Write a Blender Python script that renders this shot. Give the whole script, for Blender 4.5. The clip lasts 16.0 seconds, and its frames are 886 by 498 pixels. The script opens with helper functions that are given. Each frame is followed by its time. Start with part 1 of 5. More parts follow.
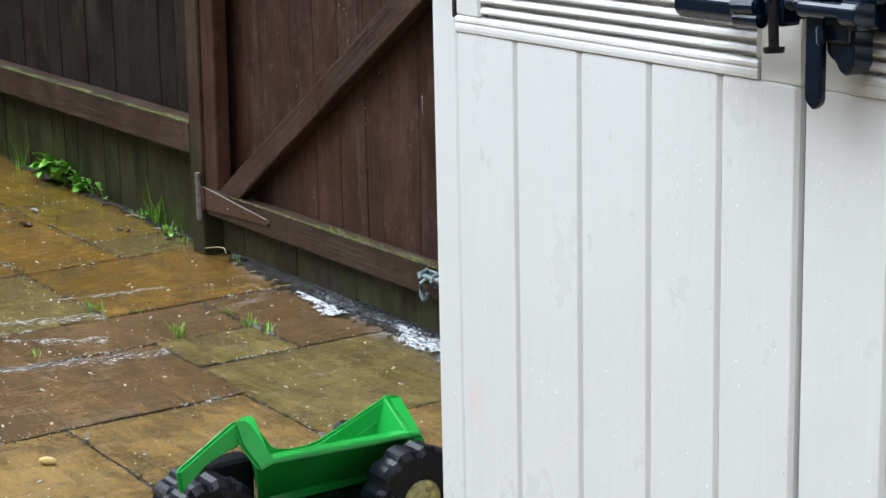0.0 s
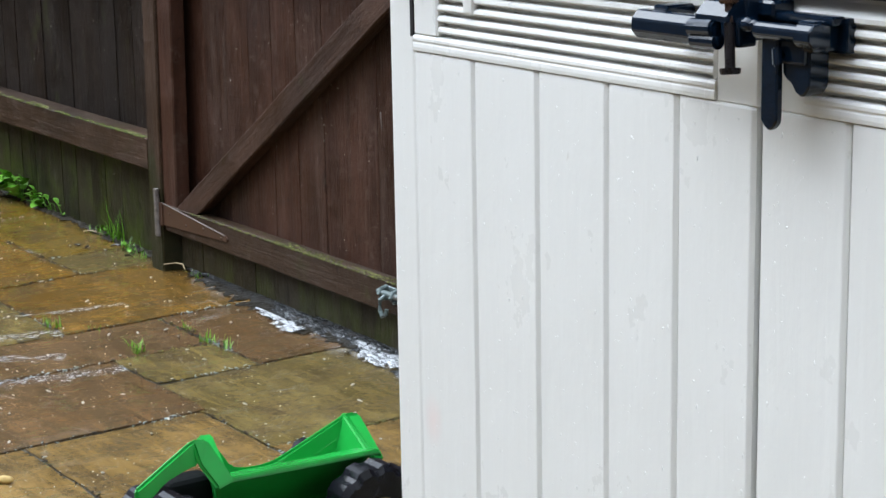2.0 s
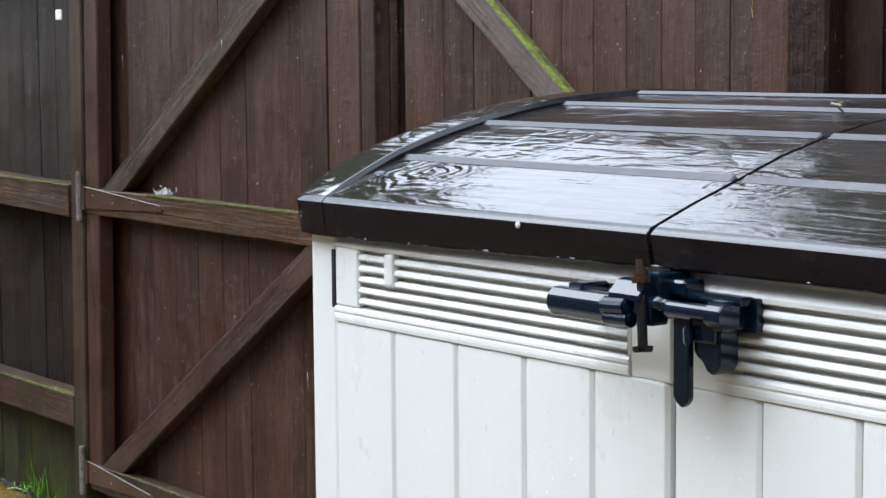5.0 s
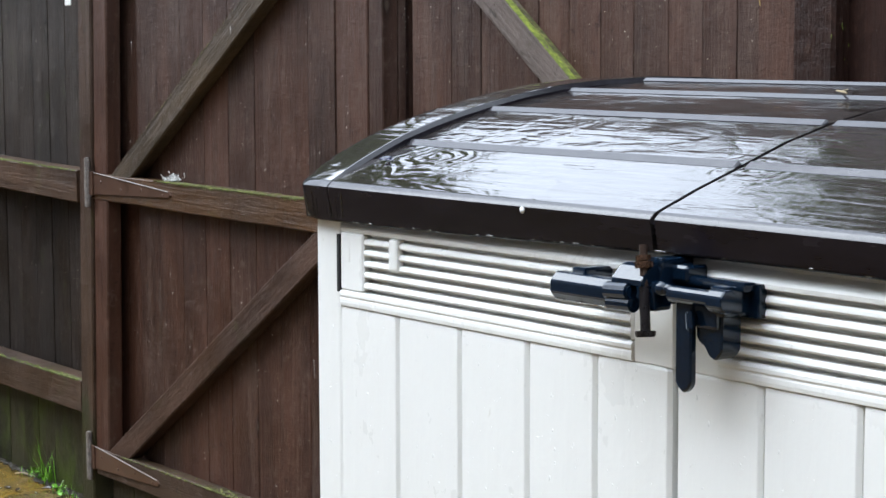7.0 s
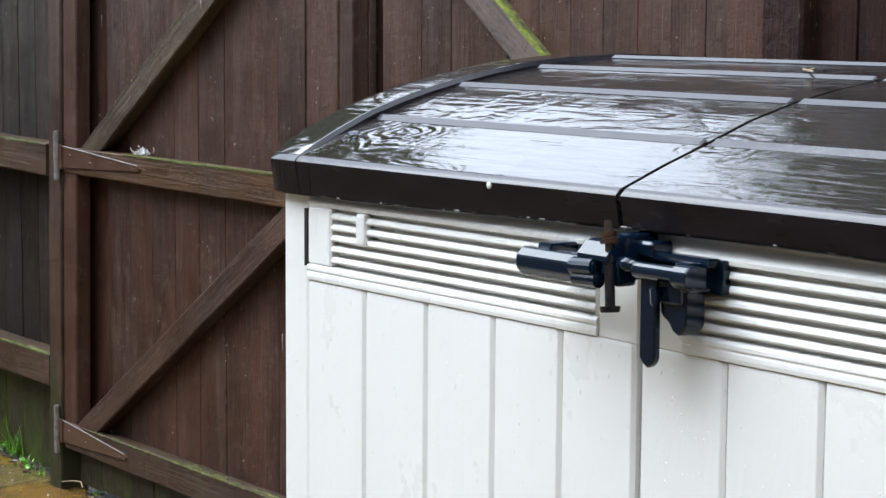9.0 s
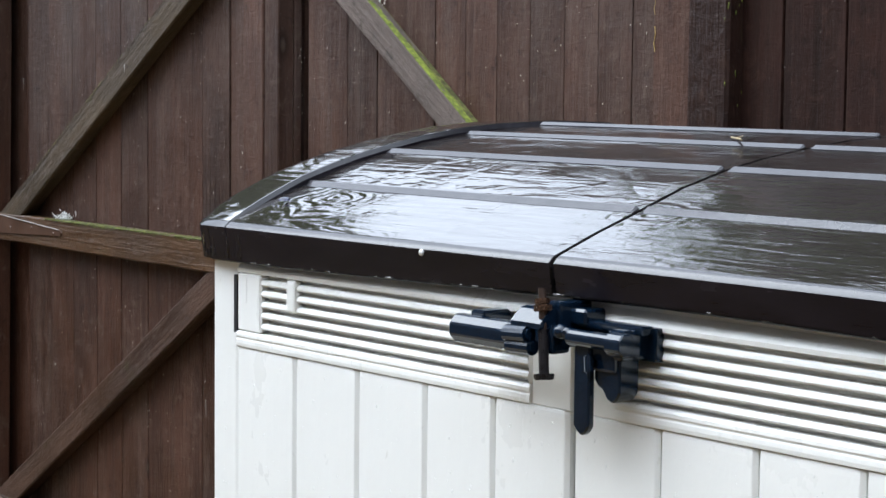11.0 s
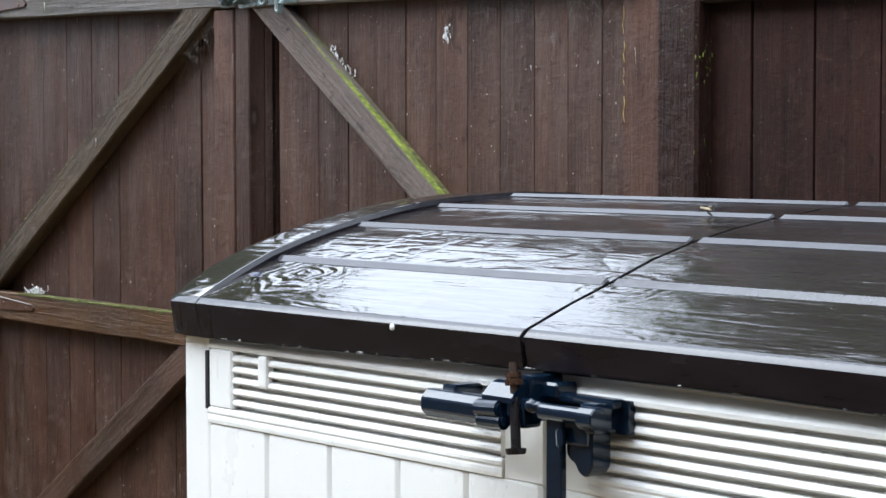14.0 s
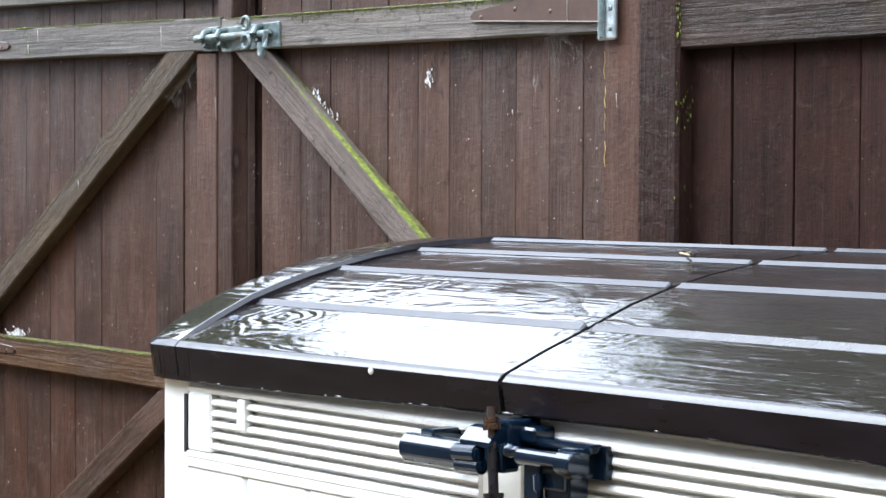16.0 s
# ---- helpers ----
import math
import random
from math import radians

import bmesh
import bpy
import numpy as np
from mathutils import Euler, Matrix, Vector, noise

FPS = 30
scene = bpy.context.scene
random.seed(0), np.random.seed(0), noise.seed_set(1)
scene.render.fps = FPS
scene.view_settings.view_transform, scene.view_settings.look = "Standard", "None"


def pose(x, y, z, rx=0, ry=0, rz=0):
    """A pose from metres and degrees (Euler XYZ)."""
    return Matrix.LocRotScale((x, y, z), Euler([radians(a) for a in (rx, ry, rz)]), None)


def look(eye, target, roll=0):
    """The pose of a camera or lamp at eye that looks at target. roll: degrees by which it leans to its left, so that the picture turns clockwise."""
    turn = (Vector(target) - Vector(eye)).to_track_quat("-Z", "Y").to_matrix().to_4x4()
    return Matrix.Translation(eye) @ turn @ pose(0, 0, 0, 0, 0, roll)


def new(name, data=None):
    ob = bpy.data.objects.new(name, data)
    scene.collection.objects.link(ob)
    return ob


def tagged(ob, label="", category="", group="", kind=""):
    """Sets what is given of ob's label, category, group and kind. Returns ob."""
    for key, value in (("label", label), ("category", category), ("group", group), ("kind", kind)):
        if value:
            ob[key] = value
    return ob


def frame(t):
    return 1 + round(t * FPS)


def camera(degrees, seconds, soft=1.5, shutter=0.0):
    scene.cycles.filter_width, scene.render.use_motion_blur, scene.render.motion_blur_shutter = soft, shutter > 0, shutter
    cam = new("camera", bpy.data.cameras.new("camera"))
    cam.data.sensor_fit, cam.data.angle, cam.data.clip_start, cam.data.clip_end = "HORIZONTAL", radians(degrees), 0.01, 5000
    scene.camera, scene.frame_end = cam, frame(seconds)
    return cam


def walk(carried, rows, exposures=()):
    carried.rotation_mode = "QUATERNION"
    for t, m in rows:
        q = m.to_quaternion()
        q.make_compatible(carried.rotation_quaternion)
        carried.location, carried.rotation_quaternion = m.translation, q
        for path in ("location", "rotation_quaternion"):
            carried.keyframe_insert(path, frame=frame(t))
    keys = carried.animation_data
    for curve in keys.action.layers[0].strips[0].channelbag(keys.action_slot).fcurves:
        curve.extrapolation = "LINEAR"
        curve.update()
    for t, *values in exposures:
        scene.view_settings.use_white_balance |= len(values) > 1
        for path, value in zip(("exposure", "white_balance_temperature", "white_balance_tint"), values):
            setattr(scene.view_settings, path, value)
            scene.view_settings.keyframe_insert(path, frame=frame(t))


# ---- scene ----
cam = camera(25.250, 16.0)
PATH = [
    (0.0, pose(2.3468, -1.5460, 1.3770, 76.728, 1.205, 56.364)),
    (0.5, pose(2.3498, -1.5450, 1.3814, 76.656, 1.251, 56.065)),
    (1.0, pose(2.3516, -1.5435, 1.3830, 76.737, 1.230, 55.746)),
    (1.5, pose(2.3500, -1.5442, 1.3834, 76.878, 1.107, 55.455)),
    (2.0, pose(2.3467, -1.5432, 1.3860, 77.067, 1.052, 55.206)),
    (2.5, pose(2.3434, -1.5366, 1.3917, 77.528, 1.153, 55.234)),
    (3.0, pose(2.3499, -1.5340, 1.4024, 79.627, 1.225, 55.144)),
    (3.5, pose(2.3536, -1.5306, 1.4105, 81.455, 1.104, 54.635)),
    (4.0, pose(2.3625, -1.5334, 1.4162, 83.164, 0.776, 53.696)),
    (4.2, pose(2.3655, -1.5343, 1.4191, 83.681, 0.731, 53.293)),
    (6.3, pose(2.3783, -1.5437, 1.4133, 84.428, 0.299, 53.650)),
    (6.5, pose(2.3772, -1.5418, 1.4109, 84.230, 0.079, 53.685)),
    (7.0, pose(2.3829, -1.5371, 1.4127, 83.957, 0.172, 53.688)),
    (7.5, pose(2.3931, -1.5358, 1.4121, 83.794, 0.160, 53.561)),
    (8.0, pose(2.3970, -1.5327, 1.4147, 83.624, 0.277, 53.567)),
    (8.2, pose(2.3977, -1.5321, 1.4131, 83.585, 0.158, 53.656)),
    (10.3, pose(2.3808, -1.5491, 1.4088, 83.702, -0.860, 50.688)),
    (10.5, pose(2.3806, -1.5480, 1.4103, 84.219, -0.593, 50.661)),
    (11.0, pose(2.3795, -1.5514, 1.4155, 85.135, -0.601, 50.512)),
    (11.5, pose(2.3769, -1.5535, 1.4155, 85.784, -0.516, 50.298)),
    (12.0, pose(2.3731, -1.5514, 1.4188, 85.896, -0.454, 51.196)),
    (12.5, pose(2.3736, -1.5485, 1.4189, 86.041, -0.296, 50.607)),
    (13.0, pose(2.3766, -1.5487, 1.4217, 86.335, -0.166, 49.998)),
    (13.5, pose(2.3819, -1.5464, 1.4252, 86.644, -0.011, 49.916)),
    (14.0, pose(2.3815, -1.5442, 1.4252, 87.052, 0.043, 49.770)),
    (14.5, pose(2.3831, -1.5473, 1.4265, 87.357, -0.195, 49.574)),
    (15.0, pose(2.3856, -1.5464, 1.4275, 87.739, -0.319, 49.513)),
    (15.5, pose(2.3893, -1.5428, 1.4277, 88.087, -0.167, 49.433)),
    (16.0, pose(2.3882, -1.5408, 1.4263, 88.313, -0.236, 49.339)),
]
EXPOSURES = [(0.0, 1.36, 6260, 10), (2.5, 1.31, 6260, 10), (4.0, 1.37, 6220, 10), (7.0, 1.55, 6280, 10), (8.2, 1.55, 6280, 10), (10.5, 1.51, 6280, 10), (12.5, 1.55, 6280, 10), (14.0, 1.66, 6260, 10), (15.0, 1.91, 6220, 10), (16.0, 2.22, 6220, 10)]
walk(cam, PATH, EXPOSURES)

# ---- world and light: a rainy, evenly overcast day ----
world = bpy.data.worlds.new("overcast_sky")
world.use_nodes = True
scene.world = world
wn, wl = world.node_tree.nodes, world.node_tree.links
wn.clear()
sky = wn.new("ShaderNodeTexSky")
sky.sky_type, sky.sun_disc = "NISHITA", False
sky.sun_elevation, sky.sun_rotation = radians(58), radians(225)
sky.air_density, sky.dust_density, sky.ozone_density = 1.0, 8.0, 1.0
sky_scale = wn.new("ShaderNodeVectorMath")
sky_scale.operation = "MULTIPLY"
sky_scale.inputs[1].default_value = (0.028, 0.035, 0.046)
cloud = wn.new("ShaderNodeMix")
cloud.data_type = "RGBA"
cloud.inputs[0].default_value = 0.80
cloud.inputs[7].default_value = (1.80, 1.98, 2.24, 1)
bg = wn.new("ShaderNodeBackground")
bg.inputs["Strength"].default_value = 0.62
wout = wn.new("ShaderNodeOutputWorld")
wl.new(sky.outputs[0], sky_scale.inputs[0])
wl.new(sky_scale.outputs[0], cloud.inputs[6])
# a clouded sky is about three times brighter overhead than at the horizon
sky_dir = wn.new("ShaderNodeTexCoord")
sky_xyz = wn.new("ShaderNodeSeparateXYZ")
sky_up = wn.new("ShaderNodeMath")
sky_up.operation, sky_up.use_clamp = "MULTIPLY", True
sky_up.inputs[1].default_value = 1.0
sky_rise = wn.new("ShaderNodeMath")
sky_rise.operation = "MULTIPLY_ADD"
sky_rise.inputs[1].default_value, sky_rise.inputs[2].default_value = 1.08, 0.54
sky_grade = wn.new("ShaderNodeVectorMath")
sky_grade.operation = "SCALE"
wl.new(sky_dir.outputs["Generated"], sky_xyz.inputs[0])
wl.new(sky_xyz.outputs[2], sky_up.inputs[0])
wl.new(sky_up.outputs[0], sky_rise.inputs[0])
wl.new(cloud.outputs[2], sky_grade.inputs[0])
wl.new(sky_rise.outputs[0], sky_grade.inputs["Scale"])
wl.new(sky_grade.outputs[0], bg.inputs[0])
wl.new(bg.outputs[0], wout.inputs[0])
sun_data = bpy.data.lights.new("sun", "SUN")
sun_data.energy, sun_data.angle, sun_data.color = 1.5, radians(55), (0.93, 0.98, 1.0)
sun = new("sun", sun_data)
sun.matrix_world = look((-4.4, -3.2, 7.4), (0, 0, 0))


# ---- materials ----
def mat(name, rough=0.5, metal=0.0, ior=1.45):
    m = bpy.data.materials.new(name)
    m.use_nodes = True
    nt = m.node_tree
    b = nt.nodes["Principled BSDF"]
    b.inputs["Roughness"].default_value = rough
    b.inputs["Metallic"].default_value = metal
    b.inputs["IOR"].default_value = ior
    return m, nt, b


def coords(nt, scale=(1, 1, 1), rnd=0.0):
    """Object coordinates, scaled, shifted per object by its random number."""
    tc = nt.nodes.new("ShaderNodeTexCoord")
    mp = nt.nodes.new("ShaderNodeMapping")
    mp.inputs["Scale"].default_value = scale
    nt.links.new(tc.outputs["Object"], mp.inputs["Vector"])
    if rnd:
        oi = nt.nodes.new("ShaderNodeObjectInfo")
        ml = nt.nodes.new("ShaderNodeMath")
        ml.operation = "MULTIPLY"
        ml.inputs[1].default_value = rnd
        nt.links.new(oi.outputs["Random"], ml.inputs[0])
        cb = nt.nodes.new("ShaderNodeCombineXYZ")
        for k in range(3):
            nt.links.new(ml.outputs[0], cb.inputs[k])
        nt.links.new(cb.outputs[0], mp.inputs["Location"])
    return mp.outputs[0]


def noise_of(nt, vec, scale, detail=6.0, rough=0.6, dist=0.0):
    n = nt.nodes.new("ShaderNodeTexNoise")
    n.inputs["Scale"].default_value = scale
    n.inputs["Detail"].default_value = detail
    n.inputs["Roughness"].default_value = rough
    n.inputs["Distortion"].default_value = dist
    if vec is not None:
        nt.links.new(vec, n.inputs["Vector"])
    return n.outputs["Fac"]


def ramp(nt, fac, stops):
    r = nt.nodes.new("ShaderNodeValToRGB")
    e = r.color_ramp.elements
    while len(e) < len(stops):
        e.new(0.5)
    for k, (p, c) in enumerate(stops):
        e[k].position = p
        e[k].color = (c, c, c, 1) if isinstance(c, (int, float)) else (*c, 1)
    nt.links.new(fac, r.inputs[0])
    return r.outputs[0]


def mixc(nt, fac, a, b, blend="MIX"):
    n = nt.nodes.new("ShaderNodeMix")
    n.data_type, n.blend_type = "RGBA", blend
    for sock, v in ((n.inputs[0], fac), (n.inputs[6], a), (n.inputs[7], b)):
        if isinstance(v, bpy.types.NodeSocket):
            nt.links.new(v, sock)
        elif isinstance(v, (int, float)):
            sock.default_value = v
        else:
            sock.default_value = (*v, 1)
    return n.outputs[2]


def math_of(nt, op, a, b):
    n = nt.nodes.new("ShaderNodeMath")
    n.operation = op
    for sock, v in ((n.inputs[0], a), (n.inputs[1], b)):
        if isinstance(v, bpy.types.NodeSocket):
            nt.links.new(v, sock)
        else:
            sock.default_value = v
    return n.outputs[0]


def bump(nt, b, height, strength, dist):
    n = nt.nodes.new("ShaderNodeBump")
    n.inputs["Strength"].default_value = strength
    n.inputs["Distance"].default_value = dist
    nt.links.new(height, n.inputs["Height"])
    nt.links.new(n.outputs[0], b.inputs["Normal"])
    return n


def set_in(nt, b, name, sock):
    nt.links.new(sock, b.inputs[name])


def random_of(nt):
    return nt.nodes.new("ShaderNodeObjectInfo").outputs["Random"]


def stained_wood(name, axis, dark, light, moss=0.0, rough=(0.4, 0.72), worn=0.25, relief=0.85, pale=(0.15, 0.115, 0.098), pale_top=None, shine=0.26, foot=0.0):
    """Wet, brown-stained softwood with its grain along one axis; moss: how much green algae, worn: how much pale bare wood and dust is on it."""
    m, nt, b = mat(name)
    b.inputs["Specular IOR Level"].default_value = shine
    sc = [16, 16, 16]
    sc[axis] = 0.8
    v = coords(nt, sc, 37.0)
    grain = noise_of(nt, v, 2.2, 8, 0.66, 0.5)
    blotch = noise_of(nt, coords(nt, (1, 1, 1), 11.0), 5.0, 6, 0.65)
    sc3 = [60, 60, 60]
    sc3[axis] = 1.6
    fine = noise_of(nt, coords(nt, sc3, 5.0), 2.0, 5, 0.7)
    sc4 = [9, 9, 9]
    sc4[axis] = 1.1
    drip = noise_of(nt, coords(nt, sc4, 19.0), 1.7, 7, 0.7, 0.3)
    fleck = noise_of(nt, coords(nt, (1, 1, 1), 3.0), 150, 3, 0.6)
    saw = [20, 20, 20]
    saw[axis] = 45
    rough_sawn = noise_of(nt, coords(nt, saw, 2.0), 1.0, 5, 0.75, 0.8)
    spot = noise_of(nt, coords(nt, (1, 1, 1), 6.0), 34, 5, 0.7, 0.5)
    c = mixc(nt, ramp(nt, grain, [(0.32, 0.0), (0.68, 1.0)]), dark, light)
    c = mixc(nt, ramp(nt, blotch, [(0.38, 0.0), (0.72, 0.5)]), c, tuple(x * 1.5 + 0.002 for x in light))
    sc5 = [2.6, 2.6, 2.6]
    sc5[axis] = 0.9
    broad = noise_of(nt, coords(nt, sc5, 29.0), 1.6, 4, 0.6, 0.4)
    c = mixc(nt, 1.0, c, ramp(nt, broad, [(0.32, 0.62), (0.68, 1.30)]), "MULTIPLY")
    tone = mixc(nt, random_of(nt), (0.78, 0.78, 0.78), (1.22, 1.17, 1.15))
    c = mixc(nt, 1.0, c, tone, "MULTIPLY")
    c = mixc(nt, ramp(nt, drip, [(0.52, 0.0), (0.78, worn)]), c, pale)
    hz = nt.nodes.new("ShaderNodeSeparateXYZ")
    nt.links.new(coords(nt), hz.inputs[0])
    # Upright boards turn paler and greyer with height.
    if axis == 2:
        pale_rise = math_of(nt, "MULTIPLY", ramp(nt, math_of(nt, "MULTIPLY", hz.outputs[2], 0.5), [(0.46, 0.0), (0.70, 1.0)]), ramp(nt, drip, [(0.30, 0.10), (0.62, 0.95)]))
        c = mixc(nt, math_of(nt, "MULTIPLY", pale_rise, min(0.8, 1.1 * worn) if pale_top is None else pale_top), c, (0.092, 0.069, 0.059) if pale_top is None else (0.066, 0.054, 0.045))
    c = mixc(nt, ramp(nt, fine, [(0.62, 0.0), (0.80, 0.1 + 0.4 * worn)]), c, pale)
    c = mixc(nt, ramp(nt, fine, [(0.22, 0.5), (0.38, 0.0)]), c, tuple(x * 0.4 for x in dark))
    c = mixc(nt, ramp(nt, fleck, [(0.69, 0.0), (0.76, 0.5)]), c, (0.28, 0.25, 0.22))
    c = mixc(nt, ramp(nt, spot, [(0.56, 0.0), (0.70, 0.15 + 0.7 * worn)]), c, tuple(x * 0.88 for x in pale))
    c = mixc(nt, ramp(nt, spot, [(0.28, 0.8), (0.42, 0.0)]), c, tuple(x * 0.45 for x in dark))
    # knots: a few dark ovals with a paler, rubbed heart
    sck = [9, 9, 9]
    sck[axis] = 4.2
    kn = nt.nodes.new("ShaderNodeTexVoronoi")
    kn.inputs["Scale"].default_value = 1.0
    nt.links.new(coords(nt, sck, 43.0), kn.inputs["Vector"])
    pick = nt.nodes.new("ShaderNodeSeparateXYZ")
    nt.links.new(kn.outputs["Color"], pick.inputs[0])
    some = ramp(nt, pick.outputs[0], [(0.74, 0.0), (0.76, 1.0)])
    dist = math_of(nt, "ADD", kn.outputs["Distance"], math_of(nt, "MULTIPLY", grain, 0.12))
    c = mixc(nt, math_of(nt, "MULTIPLY", some, ramp(nt, dist, [(0.13, 0.75), (0.24, 0.0)])), c, tuple(x * 0.5 for x in dark))
    c = mixc(nt, math_of(nt, "MULTIPLY", some, ramp(nt, dist, [(0.09, 0.55), (0.14, 0.0)])), c, tuple(x * 0.8 for x in pale))
    if moss:
        mo = noise_of(nt, coords(nt, (3, 3, 1.6), 9.0), 2.5, 6, 0.7)
        c = mixc(nt, ramp(nt, mo, [(0.62 - 0.3 * moss, 0.0), (0.82 - 0.2 * moss, 0.85)]), c, (0.045, 0.058, 0.010) if moss < 0.5 else (0.052, 0.076, 0.006))
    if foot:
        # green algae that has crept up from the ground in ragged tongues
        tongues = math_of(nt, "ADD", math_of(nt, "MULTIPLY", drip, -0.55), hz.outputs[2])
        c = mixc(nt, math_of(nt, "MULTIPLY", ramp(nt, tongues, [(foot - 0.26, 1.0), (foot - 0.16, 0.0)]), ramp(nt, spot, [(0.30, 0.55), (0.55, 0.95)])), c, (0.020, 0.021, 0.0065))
    set_in(nt, b, "Base Color", c)
    rr = ramp(nt, blotch, [(0.3, rough[0]), (0.7, rough[1])])
    set_in(nt, b, "Roughness", rr)
    hgt = math_of(nt, "ADD", math_of(nt, "MULTIPLY", grain, 0.7), math_of(nt, "MULTIPLY", fine, 0.6))
    hgt = math_of(nt, "ADD", hgt, math_of(nt, "MULTIPLY", math_of(nt, "ADD", rough_sawn, spot), 0.4))
    sc6 = [30, 30, 30]
    sc6[axis] = 11
    hgt = math_of(nt, "ADD", hgt, math_of(nt, "MULTIPLY", noise_of(nt, coords(nt, sc6, 15.0), 1.4, 4, 0.6, 0.6), 0.6))
    bump(nt, b, hgt, relief, 0.005)
    return m


WOOD_D, WOOD_L = (0.0228, 0.0086, 0.0048), (0.0495, 0.0208, 0.0116)
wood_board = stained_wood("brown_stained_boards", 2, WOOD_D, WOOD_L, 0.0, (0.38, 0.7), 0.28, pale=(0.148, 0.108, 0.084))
wood_rail = stained_wood("brown_stained_rails", 0, (0.0205, 0.0104, 0.0050), (0.046, 0.0240, 0.0118), 0.14, worn=0.2)
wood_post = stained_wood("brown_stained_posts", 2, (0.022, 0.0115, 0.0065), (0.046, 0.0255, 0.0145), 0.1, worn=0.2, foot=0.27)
wood_brace = stained_wood("brown_stained_braces", 0, (0.0235, 0.0108, 0.0062), (0.050, 0.0245, 0.0140), 0.08, worn=0.2)
wood_grey = stained_wood("weathered_grey_brown_wood", 0, (0.042, 0.037, 0.032), (0.125, 0.111, 0.099), 0.22, worn=0.5, relief=1.0)
wood_brace_grey = stained_wood("rough_sawn_grey_brace", 0, (0.046, 0.035, 0.029), (0.118, 0.095, 0.083), 0.06, (0.6, 0.85), worn=0.4, relief=1.2)
# Fence boards: dark low down, paler towards the top.
wood_fence = stained_wood("weathered_brown_fence_boards", 2, (0.0054, 0.0027, 0.0014), (0.0128, 0.0068, 0.0034), 0.1, worn=0.08, pale=(0.105, 0.088, 0.072), pale_top=0.65)
wood_green = stained_wood("algae_stained_boards", 2, (0.0080, 0.0072, 0.0028), (0.021, 0.0190, 0.0065), 0.55, worn=0.1)
wood_foot = stained_wood("algae_stained_gate_foot", 2, (0.0105, 0.0088, 0.0040), (0.024, 0.0200, 0.0082), 0.42, worn=0.25)
wood_worn = stained_wood("worn_brown_brace", 0, (0.022, 0.0145, 0.0075), (0.056, 0.0385, 0.0215), 0.1, worn=0.3, relief=0.9)
wood_rail_worn = stained_wood("worn_wet_rail", 0, (0.024, 0.0112, 0.0042), (0.062, 0.030, 0.0110), 0.16, (0.25, 0.55), 0.5, 1.0, (0.105, 0.082, 0.072))
# Gate-board wood darkened: the shade on this bay is put into its colour.
wood_bay_shade = stained_wood("shaded_brown_bay_boards", 2, (0.0085, 0.0029, 0.0017), (0.0255, 0.0084, 0.0048), 0.0, (0.5, 0.8), 0.06, 0.7, (0.12, 0.062, 0.040), shine=0.14)
wood_rail_bay = stained_wood("cracked_dark_rail", 0, (0.014, 0.0072, 0.0042), (0.036, 0.0195, 0.0115), 0.2, worn=0.12, relief=1.2)
wood_rough = stained_wood("rough_sawn_post", 2, (0.0120, 0.0043, 0.0026), (0.029, 0.0105, 0.0062), 0.03, (0.3, 0.5), 0.1, 1.2, (0.12, 0.062, 0.040), shine=0.2)

# moss
moss_mat, nt, b = mat("moss", 0.9)
mo = noise_of(nt, coords(nt), 60, 6, 0.7)
set_in(nt, b, "Base Color", ramp(nt, mo, [(0.3, (0.03, 0.032, 0.008)), (0.5, (0.115, 0.14, 0.016)), (0.75, (0.27, 0.33, 0.035))]))
bump(nt, b, mo, 0.8, 0.004)
moss_olive, nt, b = mat("olive_green_moss", 0.9)
mo = noise_of(nt, coords(nt), 60, 6, 0.7)
set_in(nt, b, "Base Color", ramp(nt, mo, [(0.3, (0.03, 0.03, 0.010)), (0.5, (0.085, 0.10, 0.018)), (0.75, (0.19, 0.225, 0.045))]))
bump(nt, b, mo, 0.8, 0.004)
moss_dull, nt, b = mat("dull_olive_moss", 0.9)
mo = noise_of(nt, coords(nt), 70, 6, 0.7)
set_in(nt, b, "Base Color", ramp(nt, mo, [(0.3, (0.022, 0.020, 0.007)), (0.5, (0.066, 0.064, 0.015)), (0.72, (0.19, 0.195, 0.045))]))
bump(nt, b, mo, 0.8, 0.004)

# cream plastic with an embossed grain
cream, nt, b = mat("cream_moulded_plastic", 0.3)
v = coords(nt, (26, 26, 2.2), 3.0)
gr = noise_of(nt, v, 1.3, 6, 0.55, 0.4)
dirt = noise_of(nt, coords(nt, (1, 1, 0.7)), 6.0, 6, 0.65)
c = mixc(nt, ramp(nt, dirt, [(0.45, 0.0), (0.8, 0.3)]), (0.728, 0.726, 0.698), (0.635, 0.628, 0.592))
pits = noise_of(nt, coords(nt, (90, 90, 40)), 1.0, 3, 0.6)
c = mixc(nt, ramp(nt, pits, [(0.70, 0.0), (0.78, 0.35)]), c, (0.42, 0.39, 0.33))
# one faint pink smear low on the first plank
mp = nt.nodes.new("ShaderNodeMapping")
tc = nt.nodes.new("ShaderNodeTexCoord")
mp.inputs["Location"].default_value, mp.inputs["Scale"].default_value = (-0.084, 0, -0.6 * 0.505), (1, 0, 0.6)
nt.links.new(tc.outputs["Object"], mp.inputs["Vector"])
far = nt.nodes.new("ShaderNodeVectorMath")
far.operation = "LENGTH"
nt.links.new(mp.outputs[0], far.inputs[0])
c = mixc(nt, math_of(nt, "MULTIPLY", ramp(nt, far.outputs["Value"], [(0.004, 0.5), (0.026, 0.0)]), dirt), c, (0.80, 0.52, 0.48))
set_in(nt, b, "Base Color", c)
set_in(nt, b, "Roughness", ramp(nt, dirt, [(0.3, 0.22), (0.7, 0.42)]))
